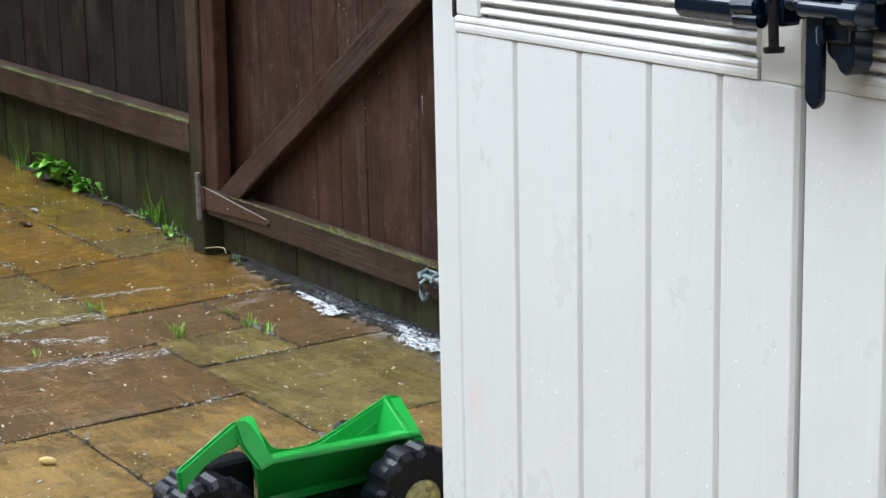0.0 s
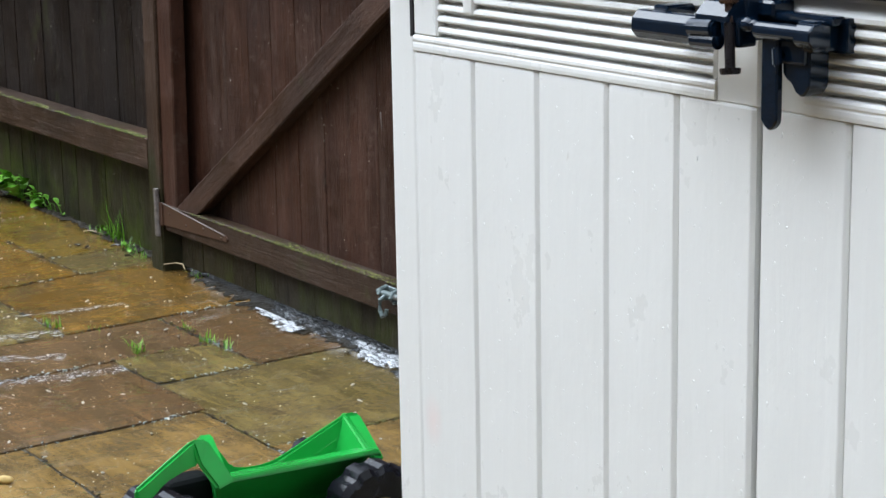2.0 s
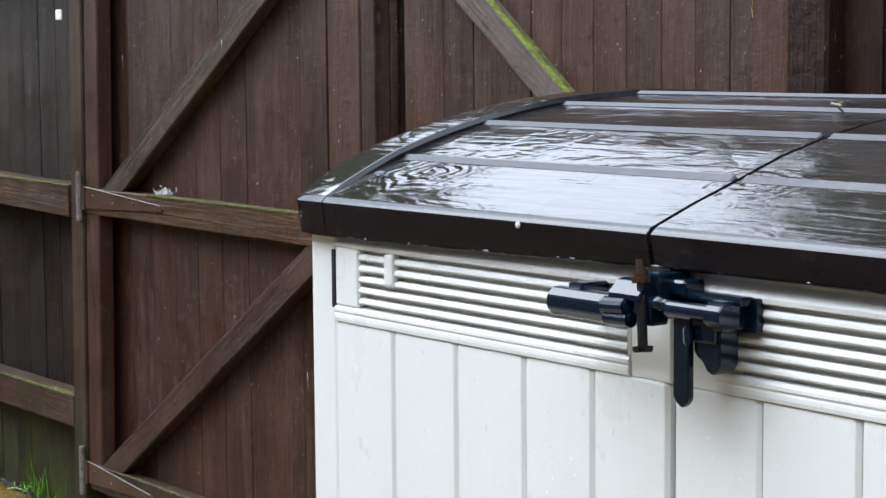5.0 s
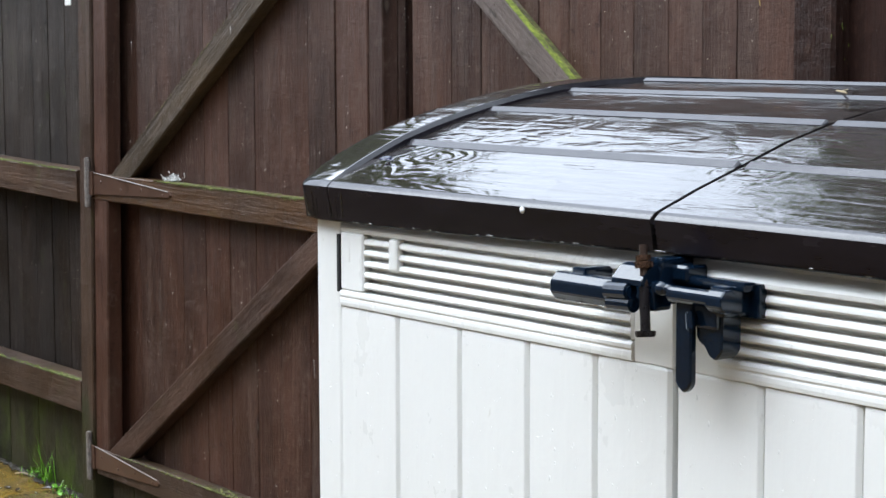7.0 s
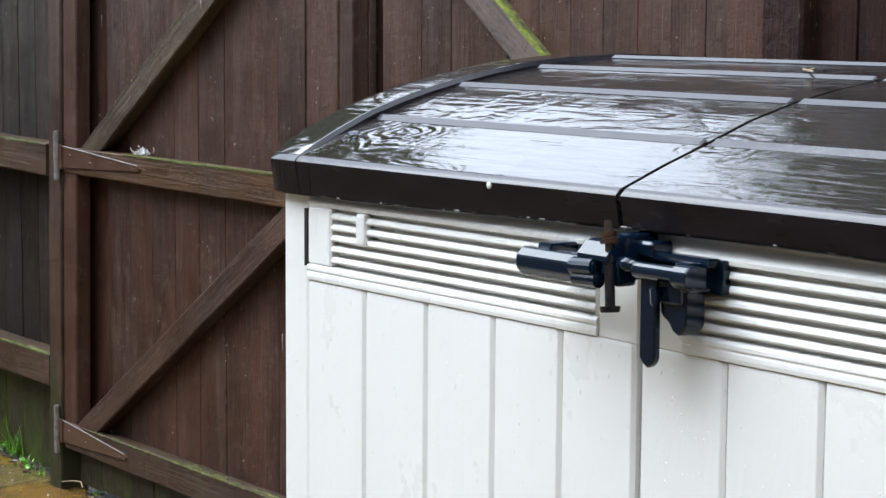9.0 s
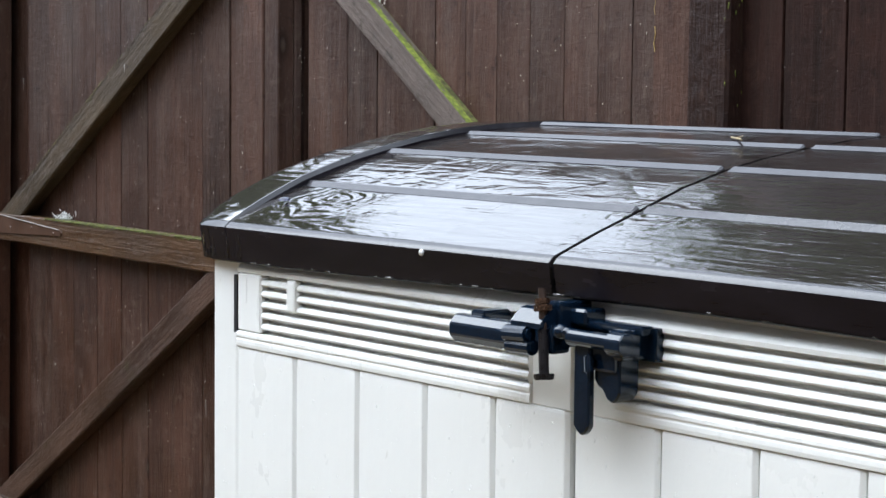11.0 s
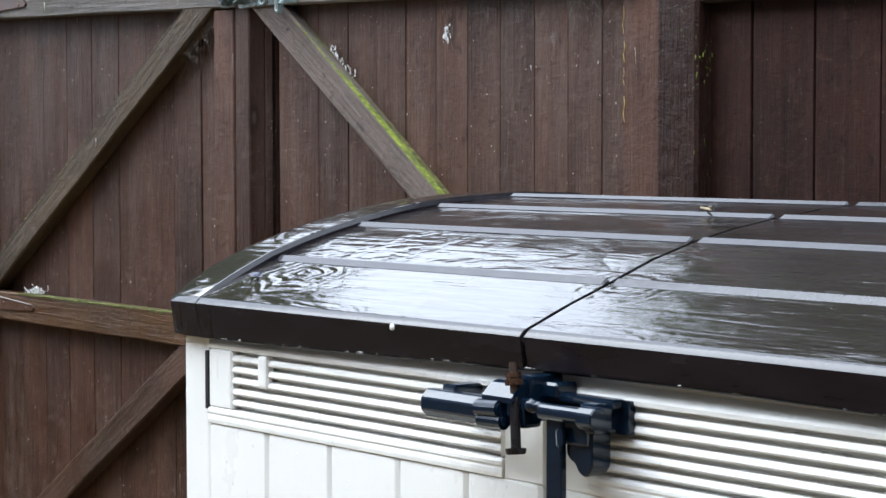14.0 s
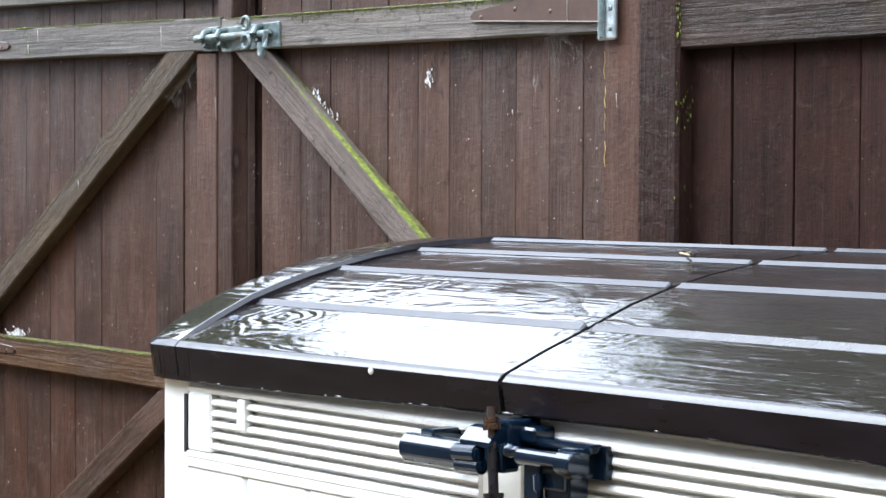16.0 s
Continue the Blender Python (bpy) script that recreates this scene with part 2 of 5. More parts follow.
bump(nt, b, math_of(nt, "ADD", gr, math_of(nt, "MULTIPLY", noise_of(nt, coords(nt, (1, 1, 0.45), 3.0), 18, 4, 0.6, 0.6), 0.8)), 0.42, 0.003)

# dark brown plastic under a running film of water
lid_mat, nt, b = mat("wet_dark_brown_plastic", 0.05, 0.0, 1.95)
rip = noise_of(nt, coords(nt, (1.3, 17, 6)), 2.4, 2.5, 0.45, 1.0)
whorl = noise_of(nt, coords(nt, (1, 1.5, 1)), 8.0, 1.5, 0.45, 3.2)
pool = noise_of(nt, coords(nt, (1, 1.5, 1)), 2.6, 3, 0.5)
drops = noise_of(nt, coords(nt, (1, 1, 1)), 140, 2, 0.5)
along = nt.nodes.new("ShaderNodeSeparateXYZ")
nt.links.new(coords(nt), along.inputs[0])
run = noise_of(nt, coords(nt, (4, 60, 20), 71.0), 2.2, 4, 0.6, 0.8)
c = mixc(nt, ramp(nt, pool, [(0.3, 0.0), (0.8, 1.0)]), (0.0115, 0.0094, 0.0088), (0.0235, 0.0200, 0.0190))
set_in(nt, b, "Base Color", c)
set_in(nt, b, "Roughness", ramp(nt, pool, [(0.35, 0.02), (0.7, 0.07)]))
h = math_of(nt, "MULTIPLY", rip, ramp(nt, pool, [(0.42, 0.45), (0.6, 1.0)]))
sparkle = noise_of(nt, coords(nt, (2, 7, 4), 83.0), 11, 4, 0.65, 1.6)
burst = ramp(nt, noise_of(nt, coords(nt, (1.2, 3.0, 2), 91.0), 4.5, 3, 0.6, 0.8), [(0.54, 0.0), (0.66, 0.55)])
h = math_of(nt, "ADD", h, math_of(nt, "MULTIPLY", sparkle, burst))
h = math_of(nt, "ADD", h, math_of(nt, "MULTIPLY", whorl, ramp(nt, pool, [(0.45, 0.0), (0.62, 1.2)])))
for cx, cy, reach in ((0.17, 0.07, 0.16), (0.755, 0.10, 0.09)):
    # ripples standing round a place where the water is held up
    mp = nt.nodes.new("ShaderNodeMapping")
    tc = nt.nodes.new("ShaderNodeTexCoord")
    mp.inputs["Location"].default_value = (-cx, -1.6 * cy, -1.255 * 0.6)
    mp.inputs["Scale"].default_value = (1, 1.6, 0.6)
    nt.links.new(tc.outputs["Object"], mp.inputs["Vector"])
    rings = nt.nodes.new("ShaderNodeTexWave")
    rings.wave_type, rings.rings_direction = "RINGS", "SPHERICAL"
    for key, val in (("Scale", 13.0), ("Distortion", 10.0), ("Detail", 2.5), ("Detail Scale", 1.1)):
        rings.inputs[key].default_value = val
    nt.links.new(mp.outputs[0], rings.inputs["Vector"])
    far = nt.nodes.new("ShaderNodeVectorMath")
    far.operation = "LENGTH"
    nt.links.new(mp.outputs[0], far.inputs[0])
    h = math_of(nt, "ADD", h, math_of(nt, "MULTIPLY", rings.outputs["Fac"], ramp(nt, far.outputs["Value"], [(0.25 * reach, 0.32), (reach, 0.0)])))
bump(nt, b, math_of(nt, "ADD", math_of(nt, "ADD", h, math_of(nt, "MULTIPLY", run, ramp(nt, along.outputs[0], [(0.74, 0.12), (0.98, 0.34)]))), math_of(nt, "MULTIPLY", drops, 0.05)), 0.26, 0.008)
# Lid front and inner faces: darker base colour and less gloss than the top.
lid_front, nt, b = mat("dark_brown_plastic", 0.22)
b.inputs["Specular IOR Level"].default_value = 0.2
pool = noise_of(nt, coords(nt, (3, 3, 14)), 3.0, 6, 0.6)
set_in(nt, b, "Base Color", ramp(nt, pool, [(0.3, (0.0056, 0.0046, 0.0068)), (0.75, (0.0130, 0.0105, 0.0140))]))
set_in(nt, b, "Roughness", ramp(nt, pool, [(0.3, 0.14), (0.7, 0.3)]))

# wet sandstone paving
def sandstone(name, cols):
    """Riven sandstone with a film of rain on it; tone by slab."""
    m, nt, b = mat(name, 0.1, 0.0, 1.42)
    v = coords(nt, (1, 1, 1), 23.0)
    big = noise_of(nt, v, 3.0, 6, 0.62, 0.6)
    band = noise_of(nt, coords(nt, (2.0, 11, 9), 31.0), 1.8, 7, 0.65, 1.1)
    fine = noise_of(nt, v, 70, 5, 0.7)
    tone = nt.nodes.new("ShaderNodeValToRGB")
    tone.color_ramp.interpolation = "CONSTANT"
    e = tone.color_ramp.elements
    while len(e) < len(cols):
        e.new(0.5)
    for k, (p, cc) in enumerate(cols):
        e[k].position, e[k].color = p, (*cc, 1)
    nt.links.new(random_of(nt), tone.inputs[0])
    c = mixc(nt, ramp(nt, band, [(0.40, 0.0), (0.62, 0.9)]), tone.outputs[0], tuple(x * 0.5 for x in cols[0][1]))
    c = mixc(nt, ramp(nt, big, [(0.45, 0.0), (0.75, 0.65)]), c, tuple(x * 1.45 + 0.01 for x in cols[0][1]))
    blot = noise_of(nt, coords(nt, (1, 1, 1), 17.0), 8.0, 6, 0.72, 0.4)
    c = mixc(nt, ramp(nt, blot, [(0.46, 0.0), (0.66, 0.75)]), c, (0.07, 0.047, 0.022))
    c = mixc(nt, ramp(nt, fine, [(0.34, 0.25), (0.50, 0.0)]), c, (0.045, 0.028, 0.013))
    c = mixc(nt, ramp(nt, fine, [(0.66, 0.0), (0.76, 0.5)]), c, (0.5, 0.38, 0.2))
    # Pale streaks and dots put the wet film's glints into the stone colour.
    pale_sheen = noise_of(nt, coords(nt, (3.5, 16, 9), 53.0), 2.6, 7, 0.72, 1.4)
    c = mixc(nt, ramp(nt, pale_sheen, [(0.61, 0.0), (0.74, 0.5)]), c, (0.42, 0.40, 0.36))
    glint_dots = noise_of(nt, coords(nt, (1, 1, 1), 61.0), 130, 3, 0.6)
    c = mixc(nt, ramp(nt, glint_dots, [(0.68, 0.0), (0.75, 0.75)]), c, (0.6, 0.58, 0.53))
    set_in(nt, b, "Base Color", c)
    wet = noise_of(nt, coords(nt, (1, 1, 1), 3.0), 6.0, 4, 0.6)
    film = ramp(nt, wet, [(0.42, 1.0), (0.58, 0.0)])
    set_in(nt, b, "Roughness", ramp(nt, wet, [(0.40, 0.02), (0.62, 0.16)]))
    ripple = noise_of(nt, coords(nt, (1, 1.8, 1), 13.0), 38, 4, 0.6, 0.8)
    hgt = math_of(nt, "ADD", math_of(nt, "MULTIPLY", band, 0.6), math_of(nt, "MULTIPLY", fine, 0.20))
    hgt = math_of(nt, "ADD", hgt, math_of(nt, "MULTIPLY", math_of(nt, "MULTIPLY", ripple, film), 0.25))
    patch = ramp(nt, noise_of(nt, coords(nt, (1.6, 0.8, 1), 29.0), 9, 5, 0.65, 0.6), [(0.52, 0.0), (0.64, 1.0)])
    glint = noise_of(nt, coords(nt, (1, 1, 1), 41.0), 95, 4, 0.7, 0.5)
    hgt = math_of(nt, "ADD", hgt, math_of(nt, "MULTIPLY", math_of(nt, "MULTIPLY", glint, patch), 2.4))
    bump(nt, b, hgt, 0.24, 0.006)
    return m


stone_ochre = sandstone("ochre_sandstone", [(0.0, (0.158, 0.097, 0.012)), (0.5, (0.150, 0.096, 0.018))])
stone_red = sandstone("red_brown_sandstone", [(0.0, (0.122, 0.069, 0.028)), (0.5, (0.114, 0.067, 0.029))])
stone_olive = sandstone("olive_sandstone", [(0.0, (0.142, 0.103, 0.032)), (0.5, (0.136, 0.100, 0.034))])
stone_orange = sandstone("orange_sandstone", [(0.0, (0.168, 0.090, 0.015)), (0.5, (0.158, 0.085, 0.017))])
stone_tan = sandstone("tan_sandstone", [(0.0, (0.178, 0.110, 0.034)), (0.5, (0.168, 0.106, 0.035))])
grout, nt, b = mat("dark_wet_mortar", 0.45)
g = noise_of(nt, coords(nt), 60, 6, 0.75)
set_in(nt, b, "Base Color", ramp(nt, g, [(0.35, (0.008, 0.008, 0.006)), (0.60, (0.028, 0.03, 0.02)), (0.75, (0.22, 0.23, 0.21))]))
bump(nt, b, g, 0.8, 0.01)


def plain(name, colour, rough=0.5, metal=0.0, vary=0.25, scale=30.0, bmp=0.15):
    """A plain paint, metal or plastic with slight wear."""
    m, nt, b = mat(name, rough, metal)
    n = noise_of(nt, coords(nt, (1, 1, 1), 7.0), scale, 5, 0.65)
    lo = tuple(x * (1 - vary) for x in colour)
    hi = tuple(min(1, x * (1 + vary)) for x in colour)
    set_in(nt, b, "Base Color", ramp(nt, n, [(0.3, lo), (0.7, hi)]))
    set_in(nt, b, "Roughness", ramp(nt, n, [(0.3, rough * 0.75), (0.7, min(1, rough * 1.25))]))
    if bmp:
        bump(nt, b, n, bmp, 0.002)
    return m


rib_mat = plain("wet_lid_rib", (0.021, 0.020, 0.023), 0.14, 0.0, 0.3, 40, 0.08)
rib_mat.node_tree.nodes["Principled BSDF"].inputs["IOR"].default_value = 1.41
galv_light = plain("bright_galvanised_steel", (0.42, 0.46, 0.47), 0.42, 0.8, 0.35, 60)
galv, nt, b = mat("weathered_galvanised_steel", 0.38, 0.25)
gn = noise_of(nt, coords(nt), 38, 6, 0.7)
gr2 = noise_of(nt, coords(nt, (1, 1, 1), 9.0), 22, 6, 0.75)
c = ramp(nt, gn, [(0.3, (0.045, 0.062, 0.062)), (0.55, (0.12, 0.155, 0.152)), (0.75, (0.26, 0.31, 0.31))])
c = mixc(nt, ramp(nt, gr2, [(0.56, 0.0), (0.68, 0.9)]), c, (0.09, 0.045, 0.022))
set_in(nt, b, "Base Color", c)
set_in(nt, b, "Roughness", ramp(nt, gr2, [(0.4, 0.28), (0.7, 0.65)]))
bump(nt, b, gn, 0.3, 0.002)
old_steel = plain("weathered_hinge_steel", (0.17, 0.15, 0.135), 0.5, 0.25, 0.5, 60, 0.3)
strap_paint = plain("brown_painted_strap", (0.058, 0.029, 0.018), 0.38, 0.0, 0.3, 25)
lock_paint = plain("blue_black_wet_enamel", (0.003, 0.0085, 0.018), 0.10, 0.0, 0.3, 60, 0.12)
copper = plain("rusty_copper_brown_nut", (0.10, 0.055, 0.034), 0.26, 0.7, 0.5, 90, 0.4)
rust = plain("rusty_steel", (0.040, 0.024, 0.017), 0.4, 0.5, 0.5, 90, 0.6)
dark_steel = plain("dark_steel", (0.014, 0.012, 0.013), 0.3, 0.3, 0.4, 60)
black_gap = plain("black_gap", (0.006, 0.006, 0.007), 0.7, 0.0, 0.2)
shade_black = plain("matt_black_arch_shade", (0.004, 0.005, 0.005), 0.9, 0.0, 0.2)
shade_black.node_tree.nodes["Principled BSDF"].inputs["Specular IOR Level"].default_value = 0.1
toy_green = plain("green_toy_plastic", (0.015, 0.29, 0.042), 0.2, 0.0, 0.1, 8, 0.02)
tyre_mat = plain("black_toy_rubber", (0.006, 0.0065, 0.009), 0.24, 0.0, 0.3, 30)
tyre_mat.node_tree.nodes["Principled BSDF"].inputs["Specular IOR Level"].default_value = 0.3
toy_gold = plain("yellow_muddy_hub", (0.27, 0.225, 0.085), 0.55, 0.0, 0.75, 70, 0.9)
streak_mat = plain("thin_white_dropping", (0.40, 0.39, 0.36), 0.7, 0.0, 0.4, 90)
strand_mat = plain("grey_cobweb", (0.22, 0.20, 0.19), 0.9, 0.0, 0.2, 80)
web_mat = plain("white_cobweb", (0.6, 0.6, 0.58), 0.9, 0.0, 0.2, 80)
leaf_mat = plain("fresh_green_leaf", (0.13, 0.32, 0.03), 0.4, 0.0, 0.35, 20, 0.1)
grass_mat = plain("grass_blade", (0.13, 0.31, 0.02), 0.4, 0.0, 0.4, 30, 0.0)
soil_mat = plain("wet_soil", (0.022, 0.018, 0.012), 0.5, 0.0, 0.5, 50, 0.8)
soil_mat.node_tree.nodes["Principled BSDF"].inputs["Specular IOR Level"].default_value = 0.15
joint_mat = plain("grey_green_joint_grit", (0.20, 0.23, 0.215), 0.35, 0.0, 0.5, 60, 0.3)
grit_glint_mat = plain("pale_grit_and_glints", (0.36, 0.33, 0.27), 0.6, 0.0, 0.4, 50, 0.3)
resin_mat = plain("dried_yellow_resin", (0.42, 0.30, 0.10), 0.45, 0.0, 0.4, 60, 0.2)
straw_mat = plain("dry_straw", (0.30, 0.23, 0.13), 0.6, 0.0, 0.3, 30, 0.1)

gauze, nt, b = mat("hazy_cobweb_sheet", 0.9)
b.inputs["Base Color"].default_value = (0.45, 0.44, 0.42, 1)
b.inputs["Specular IOR Level"].default_value = 0.0
gz = noise_of(nt, coords(nt, (30, 30, 9), 4.0), 1.5, 6, 0.7, 1.2)
gy = noise_of(nt, coords(nt, (1, 1, 1), 8.0), 14, 4, 0.6)
set_in(nt, b, "Alpha", math_of(nt, "MULTIPLY", ramp(nt, gz, [(0.45, 0.0), (0.75, 0.5)]), ramp(nt, gy, [(0.42, 0.0), (0.62, 1.0)])))
dead_mat = plain("dark_wet_dead_leaf", (0.022, 0.016, 0.014), 0.25, 0.0, 0.4, 40, 0.4)

water, nt, b = mat("rain_water", 0.03, 0.0, 1.33)
b.inputs["Transmission Weight"].default_value = 1.0
wv = noise_of(nt, coords(nt), 45, 4, 0.6, 1.0)
bump(nt, b, wv, 0.55, 0.012)
# Nearly opaque white: the drops' bright glint is put into their colour.
drop_mat, nt, b = mat("rain_drop", 0.02, 0.0, 1.33)
b.inputs["Transmission Weight"].default_value = 0.1
b.inputs["Base Color"].default_value = (0.82, 0.82, 0.80, 1)


# ---- mesh helpers ----
def part(name, bm, material, parent=None, label="", at=None):
    """Links a bmesh as one mesh object under a thing or a part."""
    me = bpy.data.meshes.new(name)
    bm.normal_update()
    bm.to_mesh(me)
    bm.free()
    if material:
        me.materials.append(material)
    ob = new(name, me)
    ob.parent = parent
    if at is not None:
        ob.matrix_local = at
    if label:
        ob["label"] = label
    return ob


def thing(name, label, category, m=None, group="", kind=""):
    ob = new(name)
    ob.empty_display_size = 0.1
    if m is not None:
        ob.matrix_world = m
    return tagged(ob, label, category, group, kind)


def box(x0, x1, y0, y1, z0, z1, bev=0.003, seg=1, bm=None):
    """A box with slightly rounded edges."""
    own = bm is None
    t = bmesh.new()
    bmesh.ops.create_cube(t, size=1.0)
    for vv in t.verts:
        vv.co = Vector(((x0 + x1) / 2 + vv.co.x * (x1 - x0), (y0 + y1) / 2 + vv.co.y * (y1 - y0), (z0 + z1) / 2 + vv.co.z * (z1 - z0)))
    if bev:
        bmesh.ops.bevel(t, geom=t.edges[:], offset=bev, segments=seg, affect="EDGES", profile=0.6)
    if own:
        return t
    join(bm, t)
    return bm


def join(bm, other, m=None):
    me = bpy.data.meshes.new("tmp")
    other.to_mesh(me)
    other.free()
    if m is not None:
        me.transform(m)
    bm.from_mesh(me)
    bpy.data.meshes.remove(me)
    return bm


def prism(poly, y0, y1, bev=0.0):
    """A flat outline in x, z, drawn out from y0 to y1."""
    t = bmesh.new()
    vs = [t.verts.new((x, y0, z)) for x, z in poly]
    f = t.faces.new(vs)
    ex = bmesh.ops.extrude_face_region(t, geom=[f])
    for e in ex["geom"]:
        if isinstance(e, bmesh.types.BMVert):
            e.co.y = y1
    bmesh.ops.recalc_face_normals(t, faces=t.faces[:])
    if bev:
        bmesh.ops.bevel(t, geom=t.edges[:], offset=bev, segments=1, affect="EDGES")
    return t


def cyl(r, p, q, seg=16, r2=None, bev=0.0):
    """A rod from p to q."""
    t = bmesh.new()
    p, q = Vector(p), Vector(q)
    d = q - p
    bmesh.ops.create_cone(t, cap_ends=True, segments=seg, radius1=r, radius2=r if r2 is None else r2, depth=d.length)
    if bev:
        bmesh.ops.bevel(t, geom=[e for e in t.edges if len(e.link_faces) == 2 and e.calc_face_angle(0) > 1.0], offset=bev, segments=2, affect="EDGES")
    t.transform(Matrix.Translation((p + q) / 2) @ d.to_track_quat("Z", "Y").to_matrix().to_4x4())
    return t


def tube(pts, r, seg=8):
    """A bent round bar through points."""
    t = bmesh.new()
    rings = []
    pts = [Vector(p) for p in pts]
    for k, p in enumerate(pts):
        d = (pts[min(k + 1, len(pts) - 1)] - pts[max(k - 1, 0)]).normalized()
        q = d.to_track_quat("Z", "Y")
        rings.append([t.verts.new(p + q @ Vector((r * math.cos(a), r * math.sin(a), 0))) for a in [2 * math.pi * j / seg for j in range(seg)]])
    for a, c in zip(rings, rings[1:]):
        for j in range(seg):
            t.faces.new((a[j], a[(j + 1) % seg], c[(j + 1) % seg], c[j]))
    t.faces.new(rings[0][::-1])
    t.faces.new(rings[-1])
    bmesh.ops.recalc_face_normals(t, faces=t.faces[:])
    return t


def smooth(ob, on=True):
    for f in ob.data.polygons:
        f.use_smooth = on
    return ob


def beads(name, spots, material):
    """Many small beads as one mesh: (place, outward direction, radius, stretch)."""
    q = bmesh.new()
    bmesh.ops.create_icosphere(q, subdivisions=2, radius=1.0)
    base = np.array([v.co[:] for v in q.verts])
    tris = np.array([[v.index for v in f.verts] for f in q.faces])
    q.free()
    vs, fs = [], []
    for k, (p, nrm, r, st_) in enumerate(spots):
        m = np.array(Vector(nrm).to_track_quat("Z", "Y").to_matrix())
        loc = base * np.array([r, r * st_, r * 0.55])
        vs.append(loc @ m.T + np.array(p))
        fs.append(tris + k * len(base))
    me = bpy.data.meshes.new(name)
    me.from_pydata(np.concatenate(vs).tolist(), [], np.concatenate(fs).tolist())
    me.materials.append(material)
    for f in me.polygons:
        f.use_smooth = True
    return new(name, me)


def scatter_drops(name, label, spots, material, category):
    return tagged(beads(name, spots, material), label, category, kind="stuff")


rng = random.Random(5)

# ---- ground ----
FENCE_Y, FENCE_TURN = 0.9622, -1.813
FENCE = pose(0, FENCE_Y, 0, 0, 0, FENCE_TURN) @ pose(0.0304, 0, 0)


def sheet(x0, x1, y0, y1, z, nx=2, ny=2):
    t = bmesh.new()
    bmesh.ops.create_grid(t, x_segments=nx, y_segments=ny, size=0.5)
    for vv in t.verts:
        vv.co = Vector((x0 + (vv.co.x + 0.5) * (x1 - x0), y0 + (vv.co.y + 0.5) * (y1 - y0), z))
    return t


ground = tagged(part("ground", sheet(-400, 400, -400, 400, -0.03), soil_mat), "dark wet earth reaching out beyond the patio", "ground", kind="structure")
patio = tagged(part("patio", sheet(-7.0, 6.0, -5.1, 1.40, -0.006), grout), "dark wet mortar bed between sandstone slabs", "paving", kind="structure")

# slabs in the fence's directions: (x0, x1, y0, y1)
SLABS = [
    (-5.3, -4.63, 0.85, 1.30, "o"), (-4.62, -3.96, 0.85, 1.30, "y"), (-3.95, -3.30, 0.85, 1.25, "y"), (-3.29, -3.045, 0.85, 1.20, "g"),
    (-3.95, -3.045, 0.535, 0.84, "o"), (-4.62, -3.96, 0.26, 0.84, "y"), (-3.035, -2.44, 0.525, 1.15, "o"),
    (-2.43, -1.87, 0.80, 1.15, "r"), (-2.43, -2.125, -0.10, 0.79, "r"), (-2.115, -1.87, 0.51, 0.79, "g"),
    (-2.115, -1.61, -0.10, 0.50, "r"), (-1.86, -1.28, 0.49, 1.15, "g"), (-1.60, -1.08, 0.05, 0.48, "t"),
    (-1.27, -0.70, 0.49, 1.15, "t"), (-1.60, -1.00, -0.56, 0.04, "t"), (-1.07, -0.48, 0.05, 0.48, "g"),
    (-3.035, -2.44, -0.10, 0.515, "g"), (-3.95, -3.045, -0.10, 0.525, "o"), (-4.62, -3.96, -0.35, 0.25, "r"),
    (-2.43, -1.61, -0.56, -0.11, "o"), (-3.30, -2.44, -0.56, -0.11, "y"), (-0.99, -0.40, -0.56, 0.04, "r"),
]
STONES = {"o": stone_orange, "y": stone_ochre, "g": stone_olive, "r": stone_red, "t": stone_tan}
nslab = 0


def slab_mesh(w, d, seed):
    """A riven slab with an uneven edge and face."""
    r = random.Random(seed)
    t = bmesh.new()
    n = 12
    bmesh.ops.create_grid(t, x_segments=n, y_segments=n, size=0.5)
    for vv in t.verts:
        ex = abs(abs(vv.co.x) - 0.5) < 1e-4
        ey = abs(abs(vv.co.y) - 0.5) < 1e-4
        x, y = vv.co.x * w, vv.co.y * d
        if ex:
            x += r.uniform(-0.004, 0.003)
        if ey:
            y += r.uniform(-0.004, 0.003)
        z = 0.002 * noise.noise(Vector((x * 3 + seed, y * 3, 0))) - (0.002 if ex or ey else 0)
        vv.co = Vector((x, y, z))
    rim = [e for e in t.edges if e.is_boundary]
    ex = bmesh.ops.extrude_edge_only(t, edges=rim)
    for g in ex["geom"]:
        if isinstance(g, bmesh.types.BMVert):
            g.co.z = -0.012
    return t


def add_slab(x0, x1, y0, y1, tone, tilt):
    global nslab
    nslab += 1
    m = Matrix.Translation(((x0 + x1) / 2, (y0 + y1) / 2, 0)) @ pose(0, 0, 0, tilt[0], tilt[1], 0)
    return smooth(part("slab", slab_mesh(x1 - x0 + 0.002, y1 - y0 + 0.002, nslab), STONES[tone], patio, at=m), False)


# ---- added unseen walls behind and beside the camera, blocking low sky ----
render_wall = plain("pale_rendered_wall", (0.17, 0.15, 0.135), 0.8, 0.0, 0.2, 6.0, 0.3)
sky_screen = tagged(part("wall_south", box(-6.9, 6.2, -5.3, -5.0, -0.03, 5.2, 0.0), render_wall), "added unseen wall behind the patio, blocking low sky", "wall", kind="structure")
tagged(part("wall_west", box(-6.85, -6.75, -5.0, 1.25, -0.03, 1.95, 0.0), wood_fence), "added unseen brown wall on the west side, blocking low sky", "wall", kind="structure")
tagged(part("wall_east", box(4.85, 5.05, -5.0, 0.75, -0.03, 4.6, 0.0), render_wall), "added unseen wall on the east side, blocking low sky", "wall", kind="structure")


